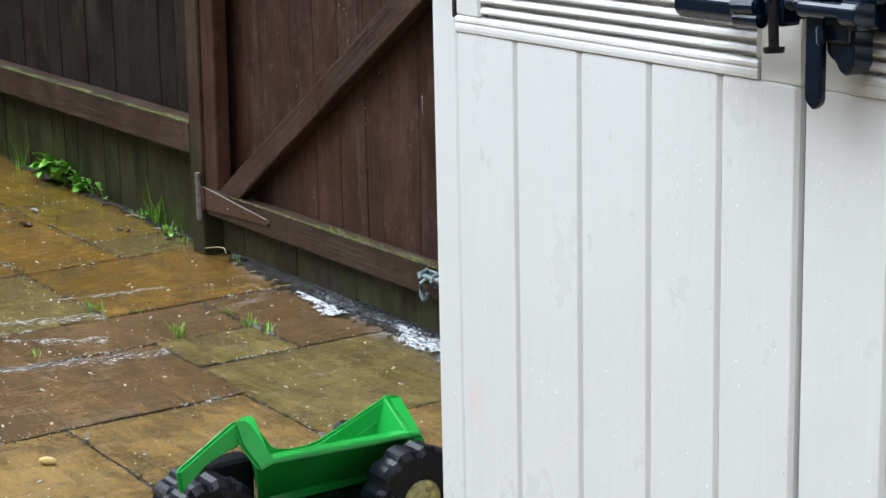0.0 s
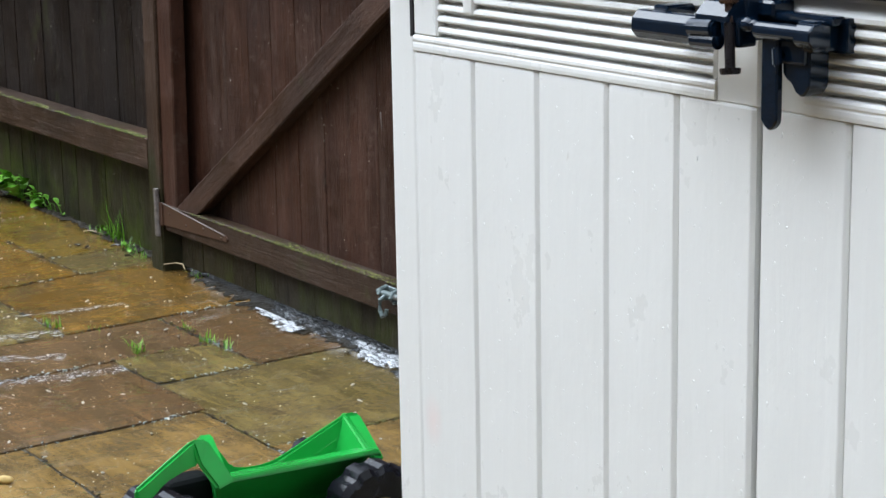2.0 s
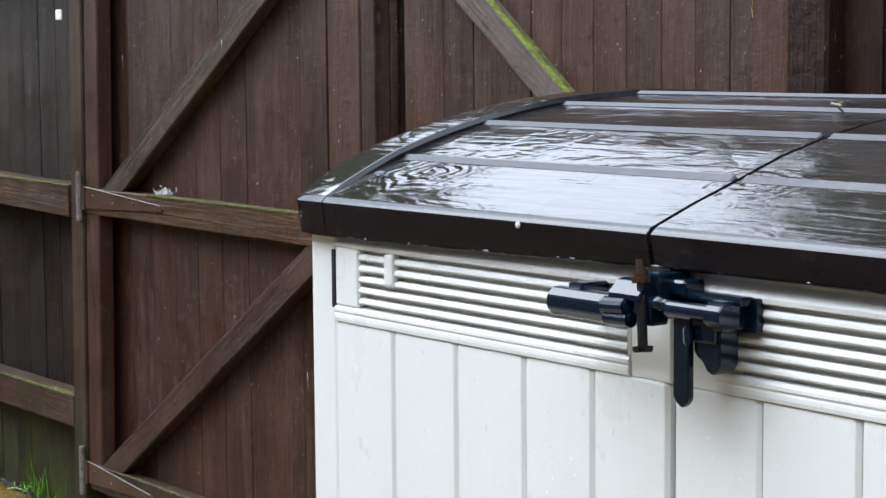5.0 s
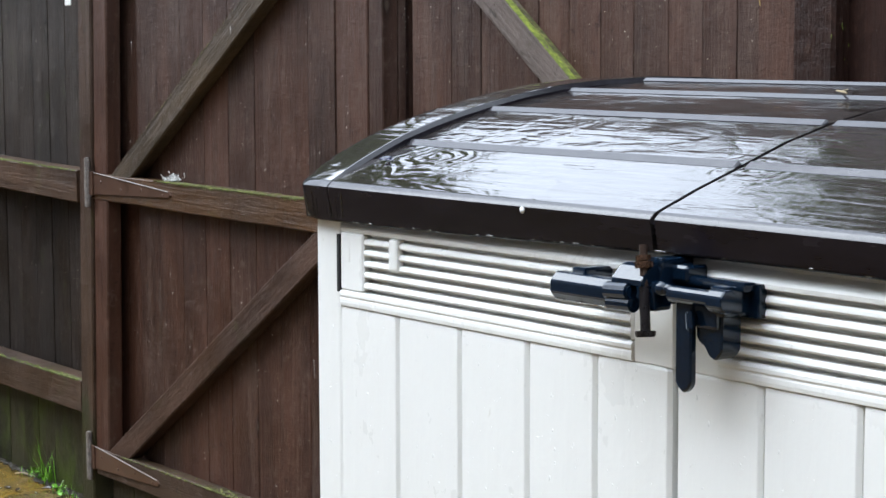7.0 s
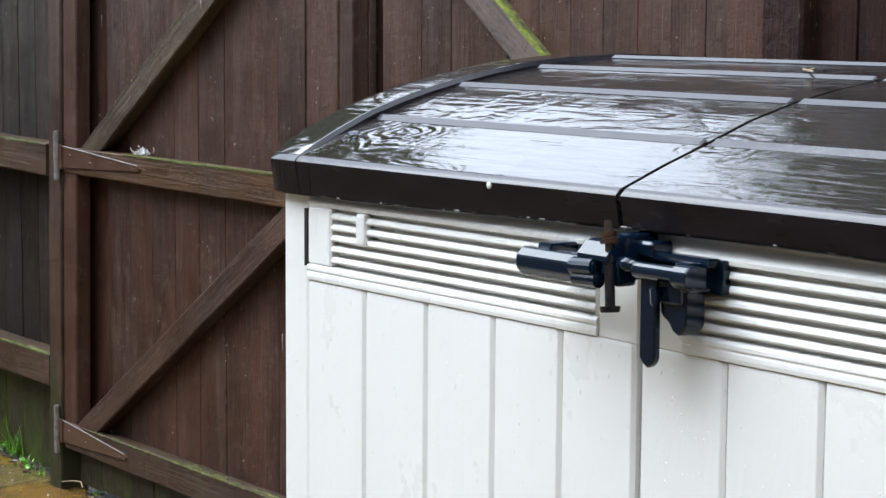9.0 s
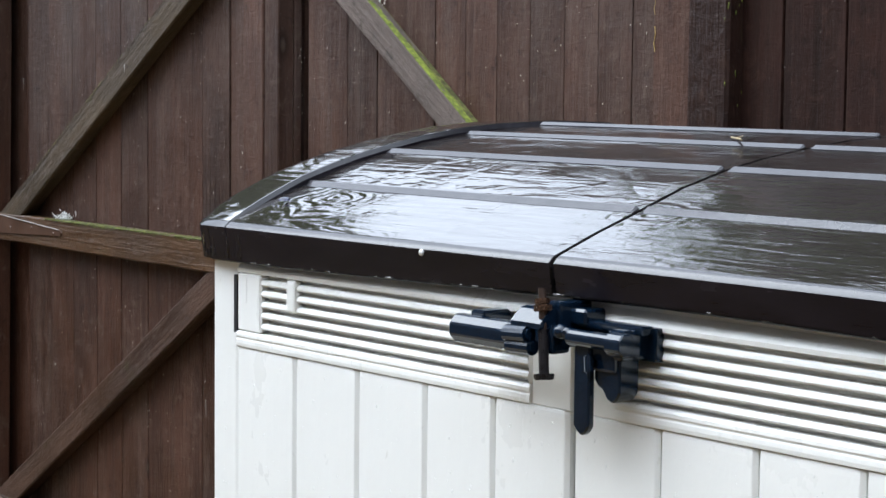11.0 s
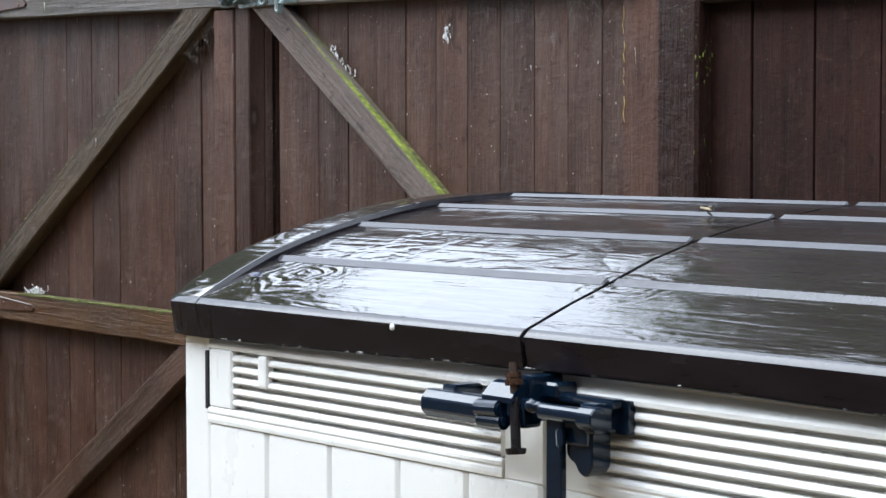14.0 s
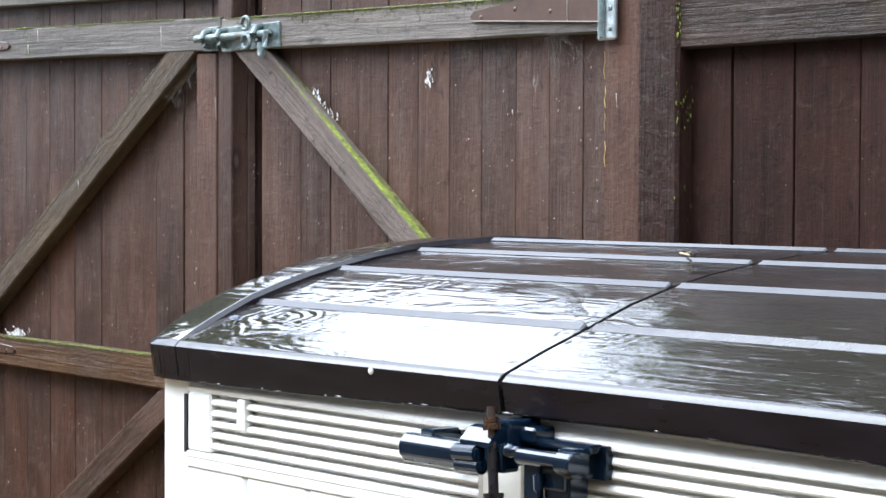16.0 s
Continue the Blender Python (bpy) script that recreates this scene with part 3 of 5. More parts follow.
# ---- fence and gates, built along the line of the fence: u along it, y 0 at the front of the rails ----
def board(u0, u1, z0, z1, y0, parent, material, seed, tops=0.0):
    """An upright board with eased edges, slightly cupped and warped, a little proud of or behind its neighbours."""
    r = random.Random(seed)
    t = bmesh.new()
    n = 6
    rings = []
    off = r.uniform(-0.0015, 0.0015)
    lean = r.uniform(-0.001, 0.001)
    e = 0.0014
    for k in range(n + 1):
        z = z0 + (z1 - z0) * k / n + (r.uniform(-0.012, 0.012) * tops if k in (0, n) else 0)
        w = r.uniform(-0.0008, 0.0008)
        f = y0 + off
        rings.append([t.verts.new(p) for p in (
            (u0 + 0.0005 + w, f + e + 0.002, z), (u0 + e + w, f - lean, z), ((u0 + u1) / 2, f - 0.0006, z), (u1 - e + w, f + lean, z),
            (u1 - 0.0005 + w, f + e + 0.002, z), (u1 + w, f + 0.018, z), (u0 + w, f + 0.018, z))])
    for p, q in zip(rings, rings[1:]):
        for j in range(7):
            t.faces.new((p[j], p[(j + 1) % 7], q[(j + 1) % 7], q[j]))
    t.faces.new(rings[0][::-1])
    t.faces.new(rings[-1])
    bmesh.ops.recalc_face_normals(t, faces=t.faces[:])
    return part("board", t, material, parent)


def bar(name, u0, za, u1, zb, h0, h1, y0, y1, material, parent, seed=1, label=""):
    """A rail or brace whose lower edge runs from (u0, za) to (u1, zb); h0, h1: its height at either end. Sawn, a little uneven."""
    r = random.Random(seed)
    n = 10
    d = Vector((u1 - u0, 0, zb - za))
    ln = d.length
    ang = math.atan2(zb - za, u1 - u0)
    t = bmesh.new()
    rings = []
    for k in range(n + 1):
        x = ln * k / n
        h = h0 + (h1 - h0) * k / n
        e = [r.uniform(-0.0012, 0.0012) for _ in range(4)]
        b_ = 0.0035
        rings.append([t.verts.new((x, yy, zz)) for yy, zz in (
            (y0, b_ + e[0]), (y0, h - b_ + e[1]), (y0 + b_, h + e[1]), (y1 - b_, h + e[2]),
            (y1, h - b_), (y1, b_), (y1 - b_, 0), (y0 + b_, e[0]))])
    for p, q in zip(rings, rings[1:]):
        for j in range(8):
            t.faces.new((p[j], p[(j + 1) % 8], q[(j + 1) % 8], q[j]))
    t.faces.new(rings[0][::-1])
    t.faces.new(rings[-1])
    bmesh.ops.recalc_face_normals(t, faces=t.faces[:])
    return part(name, t, material, parent, label, at=Matrix.Translation((u0, 0, za)) @ Matrix.Rotation(-ang, 4, "Y"))


def moss_strip(u0, za, u1, zb, y0, y1, parent, seed, cover=0.6, fat=0.006, dull=True):
    """A patchy skin of moss along the top of a rail, thick in some places and missing in others."""
    t = bmesh.new()
    ln = math.hypot(u1 - u0, zb - za)
    n, w = max(8, int(ln / 0.006)), 6
    grid = []
    for k in range(n + 1):
        s = k / n
        row = []
        for j in range(w + 1):
            f = j / w
            big = noise.noise(Vector((s * ln * 7, seed * 3.1, f * 0.6))) * 0.5 + 0.5
            fine = noise.noise(Vector((s * ln * 60, f * 5, seed))) * 0.5 + 0.5
            h = fat * (0.35 + 0.9 * fine) * max(0.0, min(1.0, (cover - big) * 5 + 0.5)) * (0.5 if j in (0, w) else 1.0)
            y = y0 + (y1 - y0) * f - (h * 0.7 if j == 0 else 0)
            row.append((t.verts.new((u0 + (u1 - u0) * s, y, za + (zb - za) * s + h - 0.001)), h))
        grid.append(row)
    for a, c in zip(grid, grid[1:]):
        for j in range(w):
            if max(a[j][1], a[j + 1][1], c[j][1], c[j + 1][1]) > 0.0012:
                t.faces.new((a[j][0], c[j][0], c[j + 1][0], a[j + 1][0]))
        if a[0][1] > 0.0012 or c[0][1] > 0.0012:
            lo = [t.verts.new(v.co + Vector((0, 0.001, -hh * 1.3))) for v, hh in (a[0], c[0])]
            t.faces.new((a[0][0], lo[0], lo[1], c[0][0]))
    bmesh.ops.delete(t, geom=[v for v in t.verts if not v.link_faces], context="VERTS")
    ob = smooth(part("moss", t, moss_dull if dull else moss_mat, parent, "dull olive moss" if dull else "bright green moss"))
    ob["kind"] = "stuff"
    return ob


def moss_tufts(u0, za, u1, zb, y0, y1, n, seed, parent, material, size=0.0016, hang=0.0, cover=0.5, label="patchy green moss"):
    """Cushions and crumbs of moss in patches along the top edge of a timber, some hanging over its face."""
    r = random.Random(seed)
    spots = []
    while len(spots) < n:
        f = r.random()
        u = u0 + (u1 - u0) * f
        patch = noise.noise(Vector((u * 9, seed * 1.7, 0))) * 0.5 + noise.noise(Vector((u * 31, seed * 0.7, 3))) * 0.3 + 0.45
        if r.random() > max(0.03, (patch - 1 + 2 * cover) * 1.6):
            continue
        z = za + (zb - za) * f
        if hang and r.random() < 0.35:
            spots.append(((u, y0 - 0.0006, z - hang * r.random() ** 2 * max(0.1, patch)), (0, -1, 0.1), size * r.uniform(0.4, 0.9), r.uniform(1.0, 1.8)))
        else:
            spots.append(((u, y0 + (y1 - y0) * r.random() ** 2, z), (r.uniform(-0.4, 0.4), -0.5, 1), size * r.uniform(0.5, 1.6), r.uniform(1.0, 2.2)))
    ob = beads("moss", spots, material)
    ob.parent = parent
    ob["label"], ob["kind"] = label, "stuff"
    return ob


def strap_hinge(u0, u1, zc, parent, h0=0.078, h1=0.03, knuckle=True, z_knuckle=None, flip=False, tilt=0.0):
    """A tapering strap hinge with its upright knuckle and screw heads. u0: the knuckle, u1: the tip."""
    s = -1 if flip else 1
    poly = [(u0, zc - h0 / 2), (u0, zc + h0 / 2), (u1 - s * 0.01, zc - h0 / 2 + h1 + 0.004), (u1, zc - h0 / 2 + h1 * 0.6), (u1 - s * 0.006, zc - h0 / 2)]
    poly = [(u, z + tilt * abs(u - u0)) for u, z in poly]
    st = part("hinge", prism(poly, -0.005, 0.0, 0.0), strap_paint, parent, "brown painted strap hinge")
    rim = tube([(u, -0.0055, z) for u, z in (poly[1:3] if not flip else (poly[0], poly[4]))], 0.0018 if not flip else 0.0012, 6)
    part("hinge_edge", rim, old_steel, st, "worn bare steel edge")
    for k in range(4):
        f = 0.1 + 0.27 * k
        p = (u0 + (u1 - u0) * f, -0.005, zc - h0 / 2 + (h0 + (h1 - h0) * f) * (0.35 if k % 2 else 0.62) + tilt * abs(u1 - u0) * f)
        q = bmesh.new()
        bmesh.ops.create_icosphere(q, subdivisions=1, radius=0.005)
        q.transform(Matrix.Translation(p) @ Matrix.Diagonal((1, 0.5, 1, 1)))
        part("screw", q, strap_paint, st)
    if knuckle:
        zk = zc if z_knuckle is None else z_knuckle
        part("knuckle", cyl(0.009, (u0 - s * 0.028, -0.012, zk - 0.07), (u0 - s * 0.028, -0.012, zk + 0.075), 12, bev=0.002), old_steel, st, "weathered steel knuckle")
        part("hinge_plate", box(min(u0, u0 - s * 0.028), max(u0, u0 - s * 0.028), -0.010, -0.004, zk - 0.035, zk + 0.035, 0.001), strap_paint, st)
    return st


def leaning(u0, u1, y0, y1, z0, z1):
    """An upright timber a little out of plumb."""
    t = box(u0, u1, y0, y1, z0, z1, 0.004)
    for vv in t.verts:
        vv.co.x += 0.030 * vv.co.z
    return t


# left fence bay
fence_l = thing("fence", "weathered brown board fence with algae along its foot", "fence", FENCE)
U = -3.05
seed = 100
while U > -6.6:
    w = 0.118 + 0.01 * random.Random(seed).random()
    board(U - w + 0.0004, U, -0.04, 0.33 + 0.04 * random.Random(seed + 7).random(), 0.083, fence_l, wood_green, seed)
    board(U - w + 0.0004, U, -0.04, 1.95, 0.09, fence_l, wood_fence, seed + 1)
    U -= w
    seed += 2
for za, h, rise in ((0.2995, 0.097, -0.022), (0.9345, 0.094, 0.04), (1.70, 0.09, 0.0)):
    bar("rail", -6.6, za + rise, -3.02, za, h, h, 0.0, 0.082, wood_rail, fence_l, seed)
    moss_strip(-4.9, za + h + 0.525 * rise, -3.03, za + h - 0.001, 0.0, 0.030, fence_l, seed + 3, 0.50, 0.0025)
    moss_tufts(-4.6, za + h + 0.44 * rise, -3.03, za + h, 0.0, 0.02, 900, seed + 4, fence_l, moss_olive, 0.0017, 0.006, 0.55)
    seed += 5
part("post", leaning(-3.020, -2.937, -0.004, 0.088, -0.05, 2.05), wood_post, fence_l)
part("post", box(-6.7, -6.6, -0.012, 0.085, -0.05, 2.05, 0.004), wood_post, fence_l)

# left gate leaf
gate_l = thing("gate", "dark brown ledged and braced wooden gate leaf, closed", "gate", FENCE, "pair of gate leaves")
edges = [-2.905, -2.765, -2.70, -2.565, -2.43, -2.295, -2.16, -2.02, -1.885, -1.75, -1.62, -1.495, -1.345]
for k, (a, c) in enumerate(zip(edges, edges[1:])):
    board(a, c - 0.0005 + 0.07 * (k == 1), 0.066 + 0.006 * (k % 3 == 1), 1.965 if c < -1.9 else 1.90, 0.078 if k < 2 else 0.05, gate_l, wood_board, 300 + k)
for k, (a, c) in enumerate(((-2.905, -2.76), (-2.76, -2.43), (-2.43, -2.09), (-2.09, -1.75), (-1.75, -1.345))):
    board(a, c, (0.021, 0.027, 0.030, 0.037, 0.042)[k], 0.131, 0.045, gate_l, wood_foot, 400 + k, 0.3)
# Added dark strip behind the gate: blocks light showing under it.
part("sill", box(-2.905, -1.35, 0.15, 0.19, -0.03, 0.06, 0.003), wood_fence, gate_l)
bar("capping", -2.915, 1.9357, -1.35, 1.8746, 0.055, 0.055, 0.015, 0.085, wood_grey, gate_l, 19)
part("stile", leaning(-2.934, -2.846, 0.004, 0.05, 0.208, 1.75), wood_board, gate_l)
part("stile", box(-1.495, -1.41, 0.006, 0.05, 0.23, 1.74, 0.003), wood_board, gate_l)
part("stile", box(-1.407, -1.348, 0.008, 0.05, 0.06, 1.96, 0.003), wood_board, gate_l)
bar("rail", -2.915, 0.132, -1.40, 0.148, 0.08, 0.08, 0.0, 0.046, wood_rail, gate_l, 11)
bar("rail", -2.915, 0.953, -1.40, 0.952, 0.075, 0.078, 0.0, 0.046, wood_rail_worn, gate_l, 12)
bar("rail", -2.915, 1.787, -1.385, 1.742, 0.082, 0.076, 0.0, 0.046, wood_grey, gate_l, 13)
moss_strip(-2.75, 0.212, -1.42, 0.228, 0.006, 0.024, gate_l, 14, 0.46, 0.0025)
moss_tufts(-2.75, 0.212, -1.42, 0.228, 0.0, 0.03, 900, 141, gate_l, moss_dull, 0.0022, 0.006, 0.6, "dull olive moss")
moss_tufts(-2.3, 0.2175, -1.9, 0.222, 0.0, 0.02, 160, 142, gate_l, moss_olive, 0.0014, 0.006, 0.5)
moss_strip(-2.6, 1.028, -1.42, 1.030, 0.0, 0.024, gate_l, 15, 0.45, 0.003)
moss_tufts(-2.5, 1.028, -1.42, 1.030, 0.0, 0.024, 700, 151, gate_l, moss_olive, 0.0017, 0.010, 0.5)
moss_tufts(-2.45, 1.0285, -1.42, 1.030, 0.0, 0.03, 500, 152, gate_l, moss_dull, 0.0022, 0.016, 0.55, "dull olive moss")
moss_strip(-2.9, 1.8690, -1.385, 1.8185, 0.0, 0.03, gate_l, 16, 0.5, 0.003)
moss_tufts(-2.6, 1.8605, -1.385, 1.8185, 0.0, 0.03, 700, 161, gate_l, moss_olive, 0.0014, 0.018, 0.45)
moss_tufts(-2.62, 1.127, -1.55, 1.7945, 0.0022, 0.010, 320, 171, gate_l, moss_dull, 0.0014, 0.0, 0.4, "thin line of olive moss")
for za, zb, s_, wd in (((-2.79, 0.158), (-1.47, 0.981), 21, wood_brace), ((-2.745, 0.972), (-1.46, 1.767), 22, wood_worn)):
    bar("brace", za[0], za[1], zb[0], zb[1], 0.072, 0.072, 0.002, 0.044, wd, gate_l, s_)
strap_hinge(-2.915, -2.500, 0.182, gate_l, 0.066, 0.0125, tilt=0.053)
strap_hinge(-2.887, -2.398, 0.999, gate_l, 0.063, 0.0115, tilt=0.042)
strap_hinge(-2.862, -2.425, 1.822, gate_l, 0.066, 0.0125, tilt=0.03)

# Added backing board: blocks the sky in the slit between the leaves.
board(-1.42, -1.16, 0.0, 1.89, 0.115, gate_l, wood_fence, 460)

# right gate leaf
gate_r = thing("gate", "dark brown gate leaf with a grey mossy diagonal brace", "gate", FENCE, "pair of gate leaves")
edges = [-1.385, -1.374, -1.266, -1.11, -1.0, -0.90, -0.80, -0.70, -0.60, -0.50, -0.40, -0.305, -0.21, -0.127]
for k, (a, c) in enumerate(zip(edges, edges[1:])):
    board(a - 0.03 * (k == 0), c - 0.0005 + (0.08 if k == 1 else 0.012 if k == 0 else 0), 0.004, 1.89, (0.088, 0.102)[k] if k < 2 else 0.034, gate_r, wood_board, 500 + k)
bar("capping", -1.345, 1.893, -0.13, 1.89, 0.03, 0.03, 0.015, 0.085, wood_grey, gate_r, 39)
bar("rail", -1.345, 0.14, -0.14, 0.14, 0.08, 0.08, 0.0, 0.033, wood_rail, gate_r, 31)
bar("rail", -1.27, 0.952, -0.14, 0.95, 0.078, 0.078, 0.0, 0.033, wood_rail, gate_r, 32)
bar("rail", -1.38, 1.741, -0.14, 1.709, 0.072, 0.074, 0.0, 0.033, wood_grey, gate_r, 33)
moss_strip(-1.36, 1.812, -0.40, 1.787, -0.001, 0.03, gate_r, 34, 0.70, 0.003)
moss_tufts(-1.30, 1.8115, -0.30, 1.784, -0.001, 0.03, 1700, 341, gate_r, moss_olive, 0.0014, 0.022, 0.6)
moss_tufts(-1.10, 1.806, -0.30, 1.784, -0.001, 0.03, 600, 342, gate_r, moss_dull, 0.0019, 0.040, 0.5, "dull olive moss")
bar("brace", -1.35, 1.7507, -0.22, 0.952, 0.074, 0.0535, 0.002, 0.033, wood_brace_grey, gate_r, 35, "weathered grey brace")
moss_strip(-1.150, 1.6955, -0.50, 1.2220, 0.003, 0.019, gate_r, 36, 0.80, 0.0030, False)
moss_strip(-1.160, 1.7020, -0.50, 1.2215, 0.017, 0.034, gate_r, 37, 0.75, 0.0030)
strap_hinge(-0.127, -0.490, 1.765, gate_r, 0.076, 0.014, knuckle=False, flip=True, tilt=0.066)
hp = part("hinge_plate", box(-0.126, -0.080, -0.016, -0.006, 1.693, 1.81, 0.003), galv_light, gate_r, "galvanised hinge plate")
part("knuckle", cyl(0.008, (-0.111, -0.016, 1.697), (-0.111, -0.016, 1.81), 12), galv, hp)
for zz in (1.712, 1.747, 1.785):
    q = bmesh.new()
    bmesh.ops.create_icosphere(q, subdivisions=1, radius=0.005)
    q.transform(Matrix.Translation((-0.091, -0.017, zz)) @ Matrix.Diagonal((1, 0.5, 1, 1)))
    part("screw", q, galv, hp)

# right post and fence bay
fence_r = thing("fence", "brown fence bay with shade-darkened boards and a rough sawn mossy post", "fence", FENCE)
part("post", box(-0.125, -0.03, 0.0, 0.06, -0.05, 2.05, 0.004), wood_board, fence_r)
part("post", box(-0.028, 0.07, -0.012, 0.09, -0.05, 2.05, 0.006), wood_rough, fence_r)
U = 0.03
for k in range(34):
    w = 0.1345
    board(U, U + w - 0.002, 0.0, 1.93, 0.024, fence_r, wood_bay_shade, 700 + k)
    U += w
for za in (0.25, 0.95, 1.672):
    bar("rail", 0.071, za - 0.004, 4.7, za - 0.024, 0.095, 0.095, -0.006, 0.022, wood_rail_bay, fence_r, 800)
for za, zb, du, rr in ((1.675, 1.625, 0.0, 0.0006), (1.612, 1.575, 0.002, 0.0010), (1.565, 1.535, 0.001, 0.0005), (1.515, 1.470, 0.002, 0.0009)):
    part("resin_run", tube([(-0.1215 + du, 0.0, za), (-0.1190 + du, -0.001, (2 * za + zb) / 3), (-0.1225 + du, -0.001, (za + 2 * zb) / 3), (-0.1205 + du, 0.0, zb)], rr, 6), resin_mat, fence_r, "run of dried yellow resin")
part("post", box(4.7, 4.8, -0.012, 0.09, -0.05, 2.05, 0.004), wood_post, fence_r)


# ---- the storage box ----
shed = thing("storage_box", "cream plastic garden storage box with a wet dark brown lid", "storage box")
W_, D_ = 1.475, 0.74
GROOVES = (0.199, 0.340, 0.481, 0.611)


def plank_mesh(lo, hi, z0, z1):
    """A moulded plank: a crisp left edge, a wide chamfer running into the groove on the right, a rounded top corner."""
    t = bmesh.new()
    prof = [(lo, 0.016), (lo, -0.0065), (lo + 0.0015, -0.008), (hi - 0.0100, -0.008), (hi - 0.0082, -0.0075), (hi - 0.0034, -0.0040), (hi - 0.0024, 0.0060), (hi, 0.0075), (hi, 0.016)]
    levels = [(z0, 0.0), (z1 - 0.010, 0.0), (z1 - 0.004, 0.12), (z1 - 0.001, 0.4), (z1, 1.0)]
    rings = []
    for z, k in levels:
        rings.append([t.verts.new((x if j < 3 else x - 0.008 * k * (1 if j in (3, 4, 5) else 0), y + (0.003 * k if 0 < j < 6 else 0), z)) for j, (x, y) in enumerate(prof)])
    m = len(prof)
    for p, q in zip(rings, rings[1:]):
        for j in range(m):
            t.faces.new((p[j], p[(j + 1) % m], q[(j + 1) % m], q[j]))
    t.faces.new(rings[0][::-1])
    t.faces.new(rings[-1])
    bmesh.ops.recalc_face_normals(t, faces=t.faces[:])
    return t


def planked(x0, x1, z0, z1, grooves, parent):
    """A moulded door skin of upright planks."""
    xs = [x0] + list(grooves) + [x1]
    for a, c in zip(xs, xs[1:]):
        part("plank", plank_mesh(a + 0.0004, c - 0.0004, z0, z1), cream, parent)


def run_of(prof, x0, x1):
    """A moulding: an outline in y, z drawn out along x."""
    t = bmesh.new()
    a = [t.verts.new((x0, y, z)) for y, z in prof]
    c = [t.verts.new((x1, y, z)) for y, z in prof]
    n = len(prof)
    for j in range(n):
        t.faces.new((a[j], a[(j + 1) % n], c[(j + 1) % n], c[j]))
    t.faces.new(a[::-1])
    t.faces.new(c)
    bmesh.ops.recalc_face_normals(t, faces=t.faces[:])
    return t


SLOT, PITCH = 1.0645, 0.0153


def louvre(x0, x1, parent):
    """Ventilation slats: rounded ledges with deep shadowed slots between."""
    part("louvre_back", box(x0 - 0.004, x1 + 0.004, 0.007, 0.020, SLOT - 0.008, SLOT + 5.6 * PITCH, 0.0), cream, parent)
    for k in range(5):
        zc = SLOT + PITCH * k + 0.0026
        st = PITCH - 0.0052
        prof = [(0.014, zc + st * 0.10), (-0.0035, zc), (-0.0062, zc + st * 0.06), (-0.0075, zc + st * 0.30), (-0.0066, zc + st * 0.66), (-0.0035, zc + st * 0.90), (0.014, zc + st)]
        part("slat", run_of(prof, x0, x1), cream, parent)


def door(x0, x1, grooves, lv0, lv1):
    d = part("door", box(x0, x1, 0.016, 0.03, 0.06, 1.052, 0.002), cream, shed, "cream planked door with a louvred head")
    planked(x0, x1, 0.075, 1.0382, grooves, d)
    # head frame round the louvre: a raised plate with a soft double roll along its foot
    left = lv0 - x0 < x1 - lv1
    pa, pb = (x0, lv1 + 0.006) if left else (lv0 - 0.006, x1)
    sill = [(0.02, 1.0388), (-0.0086, 1.0388), (-0.0098, 1.0398), (-0.0103, 1.0440), (-0.0100, 1.0490), (-0.0093, 1.0508), (-0.0094, 1.0520), (-0.0104, 1.0540), (-0.0102, 1.0580), (-0.0085, 1.0608), (-0.0030, 1.0618), (0.02, 1.0622)]
    part("trim", run_of(sill, pa, pb), cream, d)
    zt = SLOT + 5 * PITCH + 0.0030
    part("trim", run_of([(0.03, zt), (-0.0070, zt), (-0.0080, zt + 0.001), (-0.0080, zt + 0.006), (-0.0060, zt + 0.009), (0.0060, zt + 0.020), (0.0120, 1.185), (0.03, 1.185)], x0, x1), cream, d)
    part("trim", box(pa, lv0, -0.0088, 0.03, 1.0614, SLOT + 5 * PITCH + 0.0028, 0.003), cream, d)
    part("trim", box(lv1, pb, -0.0088, 0.03, 1.0614, SLOT + 5 * PITCH + 0.0028, 0.003), cream, d)
    # the plain meeting stile beside the plate
    sa, sb = (pb + 0.0004, x1) if left else (x0, pa - 0.0004)
    part("trim", box(sa, sb, -0.0070, 0.03, 1.0380, SLOT + 5 * PITCH + 0.0026, 0.002), cream, d)
    louvre(lv0, lv1, d)
    return d


door_l = door(0.056, 0.7425, GROOVES, 0.113, 0.668)
door(0.7505, 1.437, (0.887, 1.028, 1.168, 1.305), 0.823, 1.379)
part("lug", box(0.1775, 0.1985, -0.0112, 0.004, 1.0975, 1.1430, 0.005, 2), cream, door_l)
part("lug", box(0.066, 0.080, -0.0092, 0.0, 1.102, 1.139, 0.0003), cream, door_l)
# Black strip added in the door gap: its shade put in as colour.
part("seal", box(0.7428, 0.7442, 0.002, 0.03, 0.062, 1.160, 0.0), black_gap, door_l, "black strip painting the shade in the gap between the doors")
part("slot", box(0.0485, 0.0555, -0.0095, 0.002, 1.058, 1.140, 0.0), black_gap, door_l, "black hinge slot")
body = part("body", box(-0.0095, 0.0535, -0.006, D_, 0.0, 1.165, 0.006, 2), cream, shed, "cream plastic side wall")
part("body", box(1.4395, W_ + 0.015, -0.006, D_, 0.0, 1.165, 0.006, 2), cream, shed)
part("body", box(0.04, 1.435, D_ - 0.03, D_, 0.0, 1.165, 0.004), cream, shed)
part("base", box(0.04, 1.435, 0.002, D_ - 0.03, 0.0, 0.058, 0.004), cream, shed)

